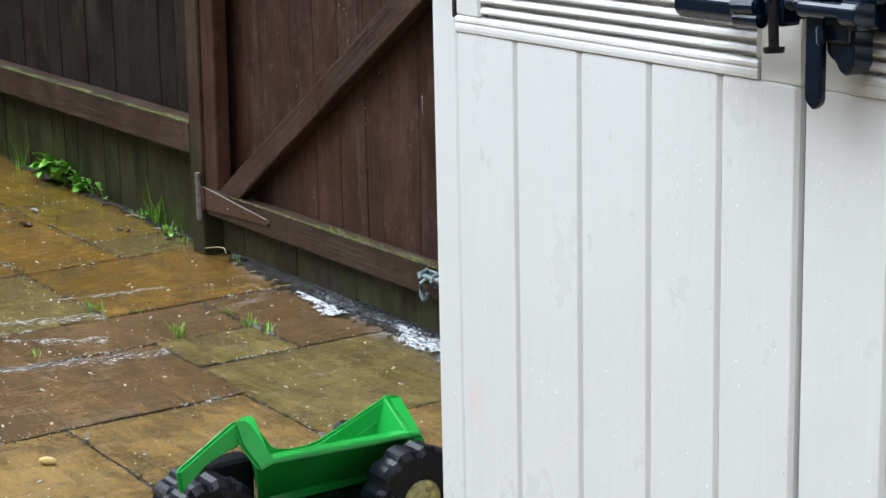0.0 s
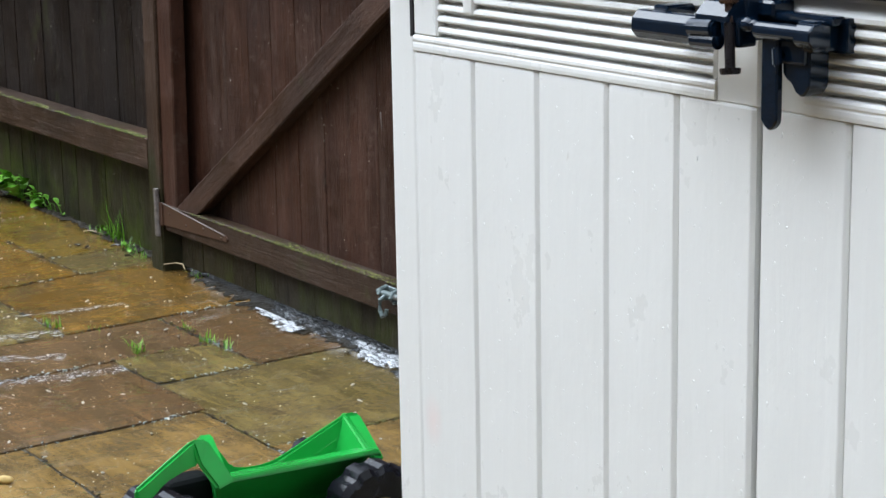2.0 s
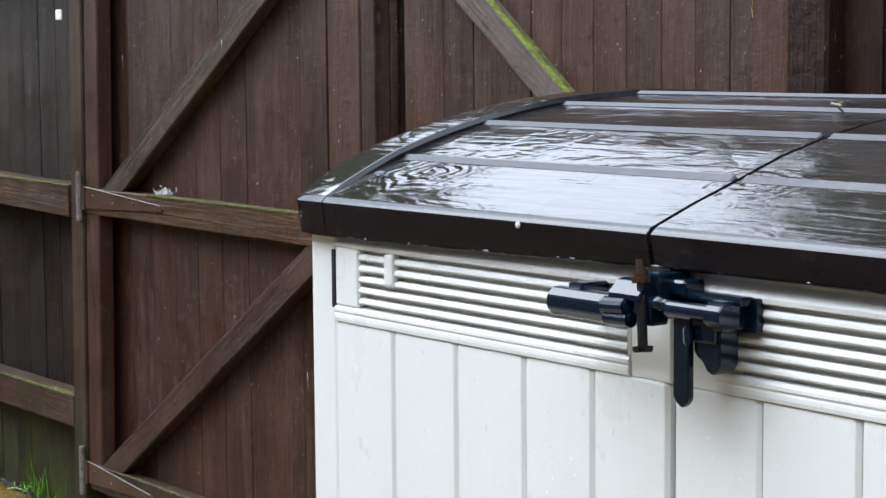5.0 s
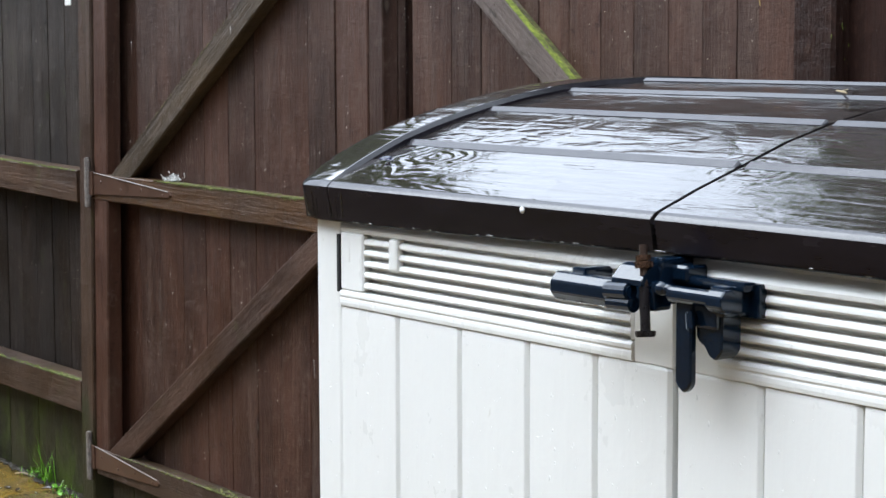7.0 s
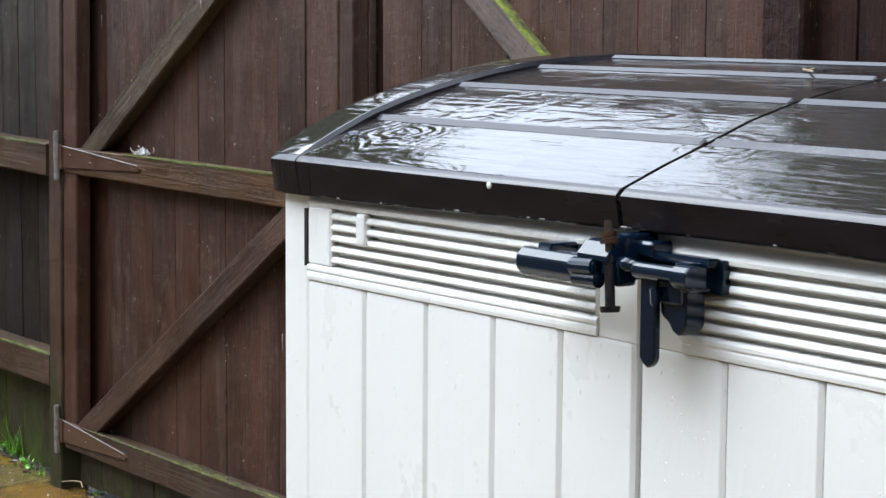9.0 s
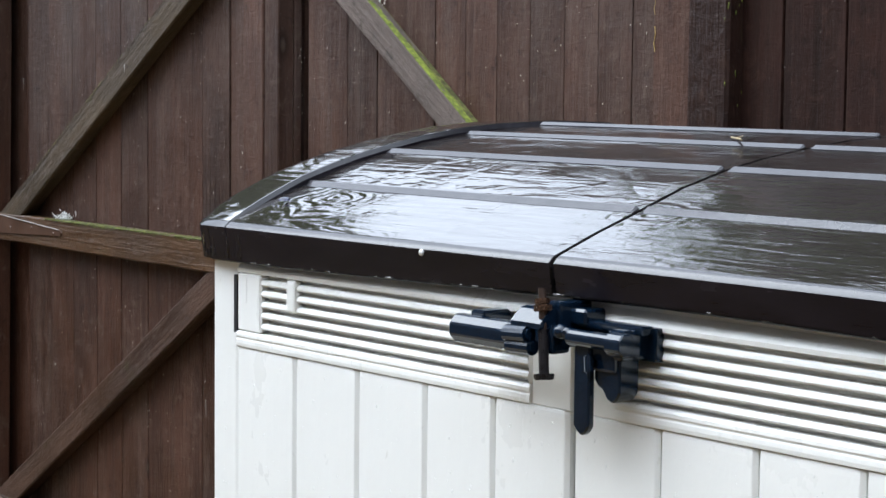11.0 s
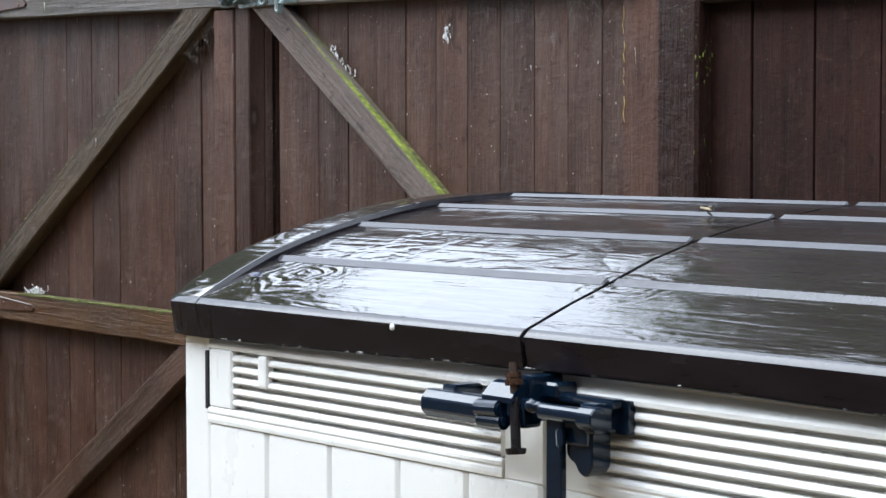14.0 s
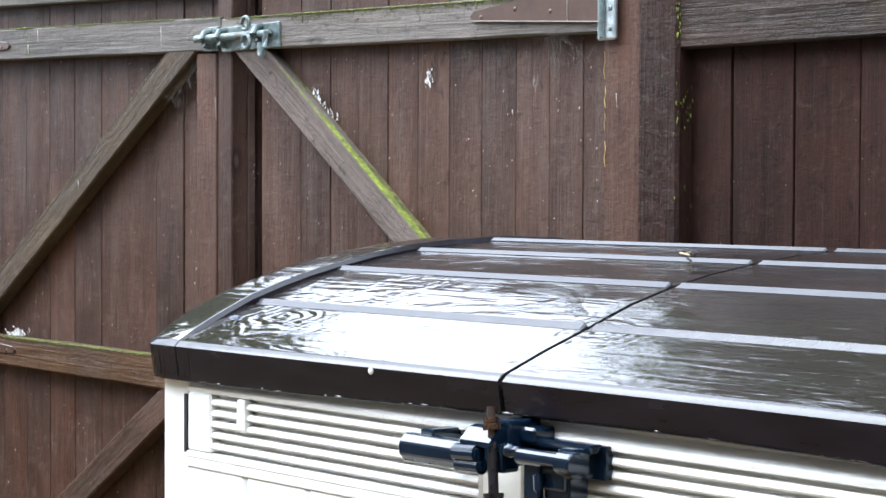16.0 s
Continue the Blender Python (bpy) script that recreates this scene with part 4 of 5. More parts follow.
# lid: one curved run of panels crossed by raised ribs, between taller end caps
PROFILE = [(-0.022, 1.162), (-0.028, 1.2075), (-0.0272, 1.2088), (-0.0205, 1.2150), (-0.018, 1.2162), (0.045, 1.2418), (0.112, 1.264), (0.185, 1.2895), (0.26, 1.309), (0.33, 1.3225), (0.413, 1.334), (0.50, 1.3435),
           (0.60, 1.349), (0.70, 1.347), (0.79, 1.336), (0.80, 1.15), (0.80, 1.17)]
CAP = [(-0.022, 1.161), (-0.029, 1.2075), (-0.0282, 1.2088), (-0.0215, 1.2150), (-0.0190, 1.2164), (-0.004, 1.2250), (0.0095, 1.2325), (0.033, 1.2445), (0.058, 1.2560), (0.083, 1.2672), (0.1075, 1.2775), (0.158, 1.2938),
       (0.209, 1.3080), (0.261, 1.3200), (0.33, 1.3335), (0.40, 1.3435), (0.48, 1.3500), (0.60, 1.3540), (0.72, 1.350), (0.79, 1.339), (0.80, 1.15), (0.80, 1.17)]


def bow(x, y, z):
    """The lid's front skirt is bowed: its lower edge rises towards the middle, its upper edge hardly."""
    if y > 0 or abs(x - 0.93) > 0.9:
        return z
    k = math.cos(math.pi / 2 * (x - 0.93) / 0.9) ** 2
    return z + k * (0.0135 if z < 1.19 else 0.0022)


def flowing(t):
    """Smooth over the gentle curves, crisp at the creases."""
    bmesh.ops.recalc_face_normals(t, faces=t.faces[:])
    for f in t.faces:
        f.smooth = True
    for e in t.edges:
        e.smooth = len(e.link_faces) == 2 and e.link_faces[0].material_index == e.link_faces[1].material_index and e.calc_face_angle(0) < 0.45
    return t


def lid_piece(xa, xb, prof, cuts=10):
    """A length of lid between two planes of x."""
    t = bmesh.new()
    n = len(prof)
    rows = []
    for k in range(cuts + 1):
        x = xa + (xb - xa) * k / cuts
        rows.append([t.verts.new((x, y, bow(x, y, z))) for y, z in prof])
    for a, c in zip(rows, rows[1:]):
        for j in range(n - 1):
            f = t.faces.new((a[j], a[j + 1], c[j + 1], c[j]))
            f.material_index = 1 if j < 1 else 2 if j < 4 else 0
        t.faces.new((a[n - 1], a[0], c[0], c[n - 1]))
    t.faces.new(rows[0][::-1])
    t.faces.new(rows[-1])
    return flowing(t)


def lid_part(name, bm, parent):
    ob = part(name, bm, lid_mat, parent)
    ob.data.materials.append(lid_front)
    ob.data.materials.append(rib_mat)
    return ob


INNER = [(y + (0.005 if y < 0 else 0), z - 0.006) for y, z in PROFILE]
INNER[0], INNER[-1] = (-0.016, 1.168), (0.795, 1.172)
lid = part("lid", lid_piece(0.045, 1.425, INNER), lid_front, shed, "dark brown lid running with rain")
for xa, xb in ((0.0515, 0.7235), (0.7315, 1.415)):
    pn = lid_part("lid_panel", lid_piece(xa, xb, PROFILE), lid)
    for (y, z), slope, wid in (((0.112, 1.264), 0.36, 0.0125), ((0.26, 1.309), 0.25, 0.0115), ((0.413, 1.334), 0.14, 0.010), ((0.565, 1.3475), 0.04, 0.009)):
        # a rounded ridge, tapering off at its ends
        t = bmesh.new()
        rings = []
        for x, k in ((xa + 0.0045, 0.3), (xa + 0.007, 1.0), (xb - 0.005, 1.0), (xb - 0.0025, 0.3)):
            ring = []
            for f, h in ((-0.5, -0.004), (-0.48, 0.0006), (0.3, 0.0048), (0.42, 0.0048), (0.5, 0.002), (0.5, -0.004)):
                yy = y + f * wid
                ring.append(t.verts.new((x, yy, z + (yy - y) * slope + (h * k if h > 0 else h))))
            rings.append(ring)
        for p, q in zip(rings, rings[1:]):
            for j in range(6):
                t.faces.new((p[j], p[(j + 1) % 6], q[(j + 1) % 6], q[j]))
        t.faces.new(rings[0][::-1])
        t.faces.new(rings[-1])
        bmesh.ops.recalc_face_normals(t, faces=t.faces[:])
        part("lid_rib", t, rib_mat, pn)


def cap_piece(x0, s):
    """An end cap: level across, its outer edge eased, its front corner rounded off, a short fall to the panel."""
    strips = [(0.0, -0.0040), (0.003, -0.0012), (0.008, 0.0), (0.018, 0.0006), (0.030, 0.0006), (0.060, 0.0006), (0.0795, 0.0004), (0.0805, -0.0006), (0.0835, -0.0075)]
    t = bmesh.new()
    rows = []
    for dx, dz in strips:
        back = 0.0125 * max(0.0, 1 - dx / 0.030) ** 1.7
        row = []
        for y, z in CAP:
            drop = dz * min(1.0, (y + 0.019) / 0.02) if y > -0.019 and z > 1.2 else 0.0
            row.append(t.verts.new((x0 + s * dx, y + back * min(1.0, max(0.0, (0.02 - y) / 0.04)), z + drop)))
        rows.append(row)
    n = len(CAP)
    for a, c in zip(rows, rows[1:]):
        for j in range(n - 1):
            f = t.faces.new((a[j], a[j + 1], c[j + 1], c[j]))
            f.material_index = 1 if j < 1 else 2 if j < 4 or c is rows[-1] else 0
        t.faces.new((a[n - 1], a[0], c[0], c[n - 1]))
    t.faces.new(rows[0][::-1])
    t.faces.new(rows[-1]).material_index = 1
    return flowing(t)


lid_part("lid_end", cap_piece(-0.030, 1), lid)
lid_part("lid_end", cap_piece(1.491, -1), lid)
drip = bmesh.new()
dr = random.Random(8)
for k in range(50):
    q = bmesh.new()
    bmesh.ops.create_icosphere(q, subdivisions=2, radius=dr.choice((0.0008, 0.001, 0.0013, 0.0018)))
    xd = dr.uniform(-0.008, 1.487)
    q.transform(Matrix.Translation((xd, -0.0215 + dr.uniform(-0.001, 0.002), bow(xd, -0.02, 1.1616))) @ Matrix.Diagonal((dr.uniform(1, 5), 0.8, 0.8, 1)))
    join(drip, q)
drip_ob = smooth(part("drip_edge", drip, lid_mat, lid, "beads of rain along the lower edge"))
drip_ob["kind"] = "stuff"
for k in range(16):
    xd = -0.010 + 0.11 * dr.random() ** 1.6
    za = dr.uniform(1.188, 1.205)
    part("drip", tube([(xd, -0.0258 - (za - 1.19) * 0.15, za), (xd + dr.uniform(-0.0006, 0.0006), -0.0246, 1.183), (xd, -0.0228, 1.165)], dr.choice((0.0005, 0.0008, 0.0011)), 6), water, lid, "thin run of rain water")
part("lid_rim", lid_piece(-0.004, 1.485, [(-0.012, 1.1575), (-0.0135, 1.1590), (-0.0135, 1.1650), (-0.012, 1.1665), (-0.0005, 1.1665), (-0.0005, 1.1575)]), lid_front, lid, "dark inner lip of the lid")



# ---- the lock on the storage box ----
lock = thing("hasp_lock", "blue-black painted steel bar lock clamped across both doors", "lock", pose(0, -0.004, 0))


def octobar(x0, x1, yc, zc, ry, rz, c=0.35):
    """A bar along x with an eight-sided section."""
    sec = [(-ry, -rz * (1 - c)), (-ry, rz * (1 - c)), (-ry * (1 - c), rz), (ry * (1 - c), rz), (ry, rz * (1 - c)), (ry, -rz * (1 - c)), (ry * (1 - c), -rz), (-ry * (1 - c), -rz)]
    t = bmesh.new()
    a = [t.verts.new((x0, yc + y, zc + z)) for y, z in sec]
    d = [t.verts.new((x1, yc + y, zc + z)) for y, z in sec]
    for j in range(8):
        t.faces.new((a[j], a[(j + 1) % 8], d[(j + 1) % 8], d[j]))
    t.faces.new(a[::-1])
    t.faces.new(d)
    bmesh.ops.recalc_face_normals(t, faces=t.faces[:])
    bmesh.ops.bevel(t, geom=t.edges[:], offset=0.0015, segments=1, affect="EDGES")
    return t


part("handle", octobar(0.604, 0.712, -0.056, 1.126, 0.016, 0.0165, 0.58), lock_paint, lock)
part("bracket", box(0.612, 0.635, -0.045, 0.0, 1.118, 1.147, 0.003, 2), lock_paint, lock)
part("bracket", box(0.61, 0.70, -0.010, 0.0, 1.108, 1.132, 0.002), lock_paint, lock)
clamp = part("clamp", run_of([(-0.074, 1.141), (-0.074, 1.147), (-0.060, 1.1605), (-0.050, 1.1625), (-0.030, 1.1605), (-0.028, 1.141)], 0.716, 0.765), lock_paint, lock)
part("clamp_cheek", box(0.746, 0.772, -0.05, 0.0, 1.118, 1.170, 0.004, 2), lock_paint, clamp)
part("barrel", cyl(0.0105, (0.706, -0.072, 1.131), (0.748, -0.072, 1.133), 14, bev=0.003), lock_paint, clamp)
part("barrel", cyl(0.0095, (0.708, -0.07, 1.118), (0.752, -0.07, 1.119), 14, bev=0.003), lock_paint, clamp)
part("boss", box(0.748, 0.774, -0.062, -0.035, 1.112, 1.146, 0.005, 2), lock_paint, clamp)
bolt = part("bolt", cyl(0.0046, (0.755, -0.062, 1.186), (0.769, -0.070, 1.088), 14), rust, lock, "rusty coach bolt")
part("nut", cyl(0.0108, (0.7585, -0.0635, 1.160), (0.7575, -0.0632, 1.1675), 6, bev=0.001), copper, bolt)
part("nut", cyl(0.0092, (0.7575, -0.0632, 1.1678), (0.7565, -0.063, 1.1745), 6, bev=0.001), copper, bolt)
part("shank", cyl(0.0058, (0.7615, -0.066, 1.140), (0.769, -0.0702, 1.090), 14), dark_steel, bolt)
part("bolt_head", cyl(0.0122, (0.7685, -0.070, 1.0915), (0.7695, -0.0705, 1.0845), 16, r2=0.011, bev=0.001), dark_steel, bolt)
for x, r_ in ((0.781, 0.0085), (0.792, 0.0065)):
    q = bmesh.new()
    bmesh.ops.create_uvsphere(q, u_segments=14, v_segments=9, radius=r_)
    q.transform(Matrix.Translation((x, -0.058, 1.139)) @ Matrix.Diagonal((1.2, 1, 1, 1)))
    smooth(part("knuckle", q, lock_paint, lock))
rod = part("rod", octobar(0.795, 0.868, -0.056, 1.135, 0.009, 0.009, 0.55), lock_paint, lock)
part("rod_end", octobar(0.860, 0.884, -0.056, 1.134, 0.0125, 0.0125, 0.55), lock_paint, rod)
part("plate", box(0.757, 0.886, -0.012, 0.0, 1.112, 1.150, 0.003, 2), lock_paint, lock)
part("plate_lip", box(0.775, 0.880, -0.030, -0.010, 1.142, 1.152, 0.003, 2), lock_paint, lock)
part("cheek", box(0.848, 0.872, -0.05, -0.01, 1.115, 1.148, 0.004, 2), lock_paint, lock)
part("web", box(0.80, 0.86, -0.05, -0.012, 1.100, 1.132, 0.004, 2), lock_paint, lock)
tongue = prism([(0.799, 1.13), (0.799, 1.037), (0.805, 1.030), (0.812, 1.026), (0.819, 1.030), (0.824, 1.037), (0.824, 1.13)], -0.054, -0.044, 0.002)
part("tongue", tongue, lock_paint, lock, "hanging flat locking tongue")
part("hook", cyl(0.0055, (0.825, -0.056, 1.118), (0.829, -0.058, 1.098), 10, bev=0.002), lock_paint, lock)
part("lock_body", prism([(0.823, 1.116), (0.823, 1.090), (0.829, 1.083), (0.836, 1.080), (0.843, 1.070), (0.852, 1.066), (0.858, 1.070), (0.864, 1.078), (0.864, 1.116)], -0.046, -0.016, 0.002), lock_paint, lock)
part("stay", box(0.766, 0.796, -0.034, 0.0, 1.145, 1.163, 0.003), lock_paint, lock)

# ---- moss down the edge of the rough post ----
t = bmesh.new()
rm = random.Random(61)
for k in range(900):
    z = 1.98 - abs(rm.gauss(0, 0.24))
    q = bmesh.new()
    bmesh.ops.create_icosphere(q, subdivisions=1, radius=rm.uniform(0.0006, 0.0016))
    q.transform(Matrix.Translation((0.068 + rm.uniform(-0.006, 0.003) + 0.004 * math.sin(z * 37) - 0.03 * (rm.random() < 0.2), rm.uniform(-0.014, 0.03), z)) @ Matrix.Diagonal((1, 0.7, 3.2, 1)))
    join(t, q)
pm = smooth(part("moss", t, moss_mat, fence_r, "bright green moss"))
pm["kind"] = "stuff"

# ---- gate bolts ----
tb = thing("gate_bolt", "galvanised tower bolt shut across both gate leaves", "bolt", FENCE)
part("plate", box(-1.372, -1.138, -0.005, -0.001, 1.737, 1.793, 0.002), galv, tb)
part("keep", box(-1.447, -1.388, -0.005, -0.001, 1.742, 1.797, 0.002), galv, tb)
part("rod", cyl(0.0085, (-1.462, -0.018, 1.771), (-1.152, -0.018, 1.767), 14, bev=0.003), galv, tb)
for u in (-1.418, -1.355, -1.205):
    part("staple", tube([(u, -0.004, 1.752), (u, -0.022, 1.756), (u, -0.030, 1.769), (u, -0.022, 1.782), (u, -0.004, 1.786)], 0.0075, 8), galv, tb)
part("handle", tube([(-1.155, -0.02, 1.767), (-1.142, -0.038, 1.766), (-1.140, -0.043, 1.735), (-1.148, -0.043, 1.717), (-1.160, -0.04, 1.720), (-1.163, -0.038, 1.745)], 0.0068, 8), galv, tb)
ringpts = [(-1.228 + 0.014 * math.cos(a), -0.034, 1.792 + 0.014 * math.sin(a)) for a in [0.5 * k for k in range(14)]]
part("eye", tube(ringpts, 0.0045, 8), galv, tb)
ringpts = [(-1.226 + 0.015 * math.cos(a), -0.034, 1.752 + 0.015 * math.sin(a)) for a in [0.5 * k for k in range(14)]]
part("eye", tube(ringpts, 0.0045, 8), galv, tb)
for u, z in ((-1.437, 1.790), (-1.437, 1.749), (-1.398, 1.790), (-1.36, 1.787), (-1.146, 1.785), (-1.146, 1.745), (-1.30, 1.743), (-1.345, 1.745)):
    q = bmesh.new()
    bmesh.ops.create_icosphere(q, subdivisions=1, radius=0.004)
    q.transform(Matrix.Translation((u, -0.005, z)) @ Matrix.Diagonal((1, 0.5, 1, 1)))
    part("screw", q, galv, tb)

lb = thing("gate_bolt", "small galvanised bolt at the foot of the gate", "bolt", FENCE)
part("plate", box(-1.65, -1.50, -0.005, -0.001, 0.180, 0.218, 0.002), galv, lb)
part("rod", cyl(0.008, (-1.655, -0.018, 0.202), (-1.46, -0.018, 0.204), 12, bev=0.002), galv, lb)
for u in (-1.635, -1.58, -1.52):
    part("staple", tube([(u, -0.004, 0.186), (u, -0.02, 0.188), (u, -0.028, 0.2), (u, -0.02, 0.212), (u, -0.004, 0.215)], 0.006, 8), galv, lb)
part("handle", tube([(-1.615, -0.02, 0.2), (-1.618, -0.036, 0.19), (-1.618, -0.036, 0.162), (-1.608, -0.036, 0.150), (-1.596, -0.034, 0.156), (-1.594, -0.032, 0.17)], 0.0055, 8), galv, lb)

hook = thing("hook", "thin black iron hook hanging on the fence", "hook", FENCE)
part("bar", tube([(-3.925, -0.012, 1.012), (-3.928, -0.014, 0.96), (-3.932, -0.014, 0.89), (-3.915, -0.014, 0.86), (-3.94, -0.014, 0.835), (-3.97, -0.014, 0.815), (-3.955, -0.014, 0.80), (-3.90, -0.014, 0.815)], 0.006, 8), dark_steel, hook)
tag = thing("plastic_tag", "small white plastic tag nailed to the fence post", "tag", FENCE)
part("tag_plate", box(-3.035, -2.995, -0.018, -0.013, 1.515, 1.545, 0.002), web_mat, tag)

# ---- toy dumper ----
toy = thing("toy_truck", "bright green plastic toy dumper truck on black wheels", "toy truck")


def plate(pts, thick, material, parent, name, label="", bev=0.003):
    """A moulded plastic wall of some thickness over a flat outline."""
    t = bmesh.new()
    vs = [t.verts.new(p) for p in pts]
    f = t.faces.new(vs)
    t.normal_update()
    nrm = f.normal.copy()
    ex = bmesh.ops.extrude_face_region(t, geom=[f])
    for g in ex["geom"]:
        if isinstance(g, bmesh.types.BMVert):
            g.co -= nrm * thick
    bmesh.ops.recalc_face_normals(t, faces=t.faces[:])
    bmesh.ops.bevel(t, geom=t.edges[:], offset=bev, segments=2, affect="EDGES")
    return part(name, t, material, parent, label)


NX, FX = -0.60, -0.745


def lip(y, z):
    """A point on the sloping plane of the front lip."""
    return (NX - 0.0201 - 0.204 * y - 0.0222 * z, y, z)


plate([(NX - 0.030, 0.012, 0.198), (NX - 0.155, 0.06, 0.055), (NX - 0.155, 0.28, 0.055), (NX - 0.030, 0.330, 0.186)], 0.006, toy_green, toy, "side_wall", "", 0.001)
# Added black block: stands in for the dark hollow under the front lip.
part("engine_block", box(-0.735, -0.680, -0.06, 0.03, 0.06, 0.200, 0.016, 3), shade_black, toy, "black block painting the shade under the front lip")
plate([(NX + 0.002, -0.002, 0.210), (NX - 0.05, 0.012, 0.200), (NX - 0.05, 0.33, 0.188), (NX + 0.002, 0.338, 0.197)], 0.010, toy_green, toy, "rim", "", 0.004)
plate([(FX, 0.378, 0.231), (FX + 0.02, 0.28, 0.08), (FX + 0.02, 0.07, 0.08), (FX, 0.057, 0.243), (FX, 0.096, 0.184), (FX, 0.120, 0.1765), (FX, 0.155, 0.1735), (FX, 0.185, 0.1760), (FX, 0.210, 0.184), (FX, 0.346, 0.2365), (FX, 0.356, 0.2375)], 0.014, toy_green, toy, "side_wall", "", 0.005)
plate([(NX + 0.002, 0.318, 0.200), (NX + 0.004, 0.344, 0.192), (FX + 0.012, 0.382, 0.2290), (FX - 0.002, 0.372, 0.2360), (FX - 0.002, 0.348, 0.2385)], 0.018, toy_green, toy, "rim", "", 0.006)
plate([(FX, 0.352, 0.2365), (NX, 0.320, 0.1975), (NX - 0.12, 0.285, 0.085), (FX + 0.02, 0.285, 0.08)], 0.010, toy_green, toy, "end_wall")
part("moulding", tube([(FX + 0.016, 0.235, 0.160), (FX + 0.016, 0.332, 0.199), (FX + 0.020, 0.341, 0.200), (FX + 0.045, 0.341, 0.180), (FX + 0.085, 0.332, 0.166)], 0.0032, 8), toy_green, toy)
plate([(FX, 0.030, 0.246), (FX, 0.062, 0.243), (NX - 0.01, 0.022, 0.210), (NX - 0.01, -0.010, 0.212)], 0.014, toy_green, toy, "rim", "", 0.005)
plate([(FX, 0.045, 0.240), (NX - 0.01, 0.006, 0.204), (NX - 0.10, 0.05, 0.085), (FX + 0.02, 0.07, 0.08)], 0.008, toy_green, toy, "end_wall")
plate([lip(-0.174, 0.242), lip(-0.058, 0.294), lip(-0.046, 0.298), lip(-0.034, 0.297), lip(-0.036, 0.250), lip(-0.060, 0.249), lip(-0.107, 0.238), lip(-0.14, 0.217), lip(-0.169, 0.196)], 0.012, toy_green, toy, "mudguard", "raised green front lip of the skip", 0.005)
plate([(NX - 0.014, -0.050, 0.297), (NX - 0.020, -0.016, 0.292), (NX + 0.006, 0.023, 0.214), (NX + 0.010, -0.014, 0.205), (NX - 0.008, -0.040, 0.252)], 0.012, toy_green, toy, "mudguard", "raised green front lip of the skip", 0.005)
part("rib", box(FX + 0.004, NX - 0.13, 0.160, 0.178, 0.084, 0.168, 0.003), toy_green, toy)
part("floor_pan", box(FX + 0.006, NX - 0.118, 0.06, 0.28, 0.075, 0.086, 0.002), toy_green, toy)
part("chassis", box(-0.72, -0.65, -0.12, 0.36, 0.055, 0.085, 0.006), tyre_mat, toy)


def toy_wheel(x, y, r, w, side):
    """A chunky lugged wheel with a hub cap."""
    t = bmesh.new()
    n = 60
    prof = [(-w / 2, r * 0.40), (-w / 2, r * 0.84), (-w * 0.36, r * 0.96), (w * 0.36, r * 0.96), (w / 2, r * 0.84), (w / 2, r * 0.40)]
    rings = []
    for k in range(n):
        a = 2 * math.pi * k / n
        lug = 1.03 if k % 5 > 1 else 0.97
        rings.append([t.verts.new((px, pr * (lug if 0 < j < 5 else 1) * math.cos(a), pr * (lug if 0 < j < 5 else 1) * math.sin(a))) for j, (px, pr) in enumerate(prof)])
    for k in range(n):
        p, q = rings[k], rings[(k + 1) % n]
        for j in range(5):
            t.faces.new((p[j], p[j + 1], q[j + 1], q[j]))
    bmesh.ops.recalc_face_normals(t, faces=t.faces[:])
    tyre = part("wheel", t, tyre_mat, toy, "black lugged wheel", at=pose(x, y, r))
    hub = bmesh.new()
    bmesh.ops.create_uvsphere(hub, u_segments=20, v_segments=10, radius=r * 0.44)
    hub.transform(Matrix.Translation((side * w * 0.34, 0, 0)) @ Matrix.Diagonal((0.45, 1, 1, 1)))
    smooth(part("hub_cap", hub, toy_gold, tyre, "muddy yellow hub cap"))
    part("axle", cyl(r * 0.5, (-w / 2 + 0.004, 0, 0), (w / 2 - 0.004, 0, 0), 20), tyre_mat, tyre)


toy_wheel(-0.560, 0.290, 0.101, 0.065, 1)
toy_wheel(-0.765, 0.300, 0.097, 0.065, -1)
toy_wheel(-0.625, -0.098, 0.103, 0.065, 1)
toy_wheel(-0.775, -0.050, 0.086, 0.060, -1)

# ---- weeds ----
def tuft(x, y, n, h, seed, spread=0.02, lean=0.4):
    r = random.Random(seed)
    t = bmesh.new()
    for _ in range(n):
        a = r.uniform(0, 6.28)
        px, py = r.gauss(0, spread), r.gauss(0, spread * 0.5)
        hh = h * r.uniform(0.45, 1.1)
        ln = r.uniform(0.05, lean)
        w = r.uniform(0.0016, 0.0036)
        side = Vector((math.cos(a + 1.57), math.sin(a + 1.57), 0)) * w
        d = Vector((math.cos(a), math.sin(a), 0))
        prev = None
        for k in range(5):
            s = k / 4
            c = Vector((px, py, 0)) + d * (hh * ln * s * s) + Vector((0, 0, hh * s * (1 - 0.25 * ln * s)))
            wk = side * (1 - s * 0.92)
            cur = (t.verts.new(c - wk), t.verts.new(c + wk))
            if prev:
                t.faces.new((prev[0], prev[1], cur[1], cur[0]))
            prev = cur
    ob = thing("grass_tuft", "small tuft of bright green grass in a paving joint", "grass", pose(x, y, -0.006), "grass tufts")
    b_ = part("foliage", t, grass_mat, ob)
    b_["kind"] = "stuff"
    return ob


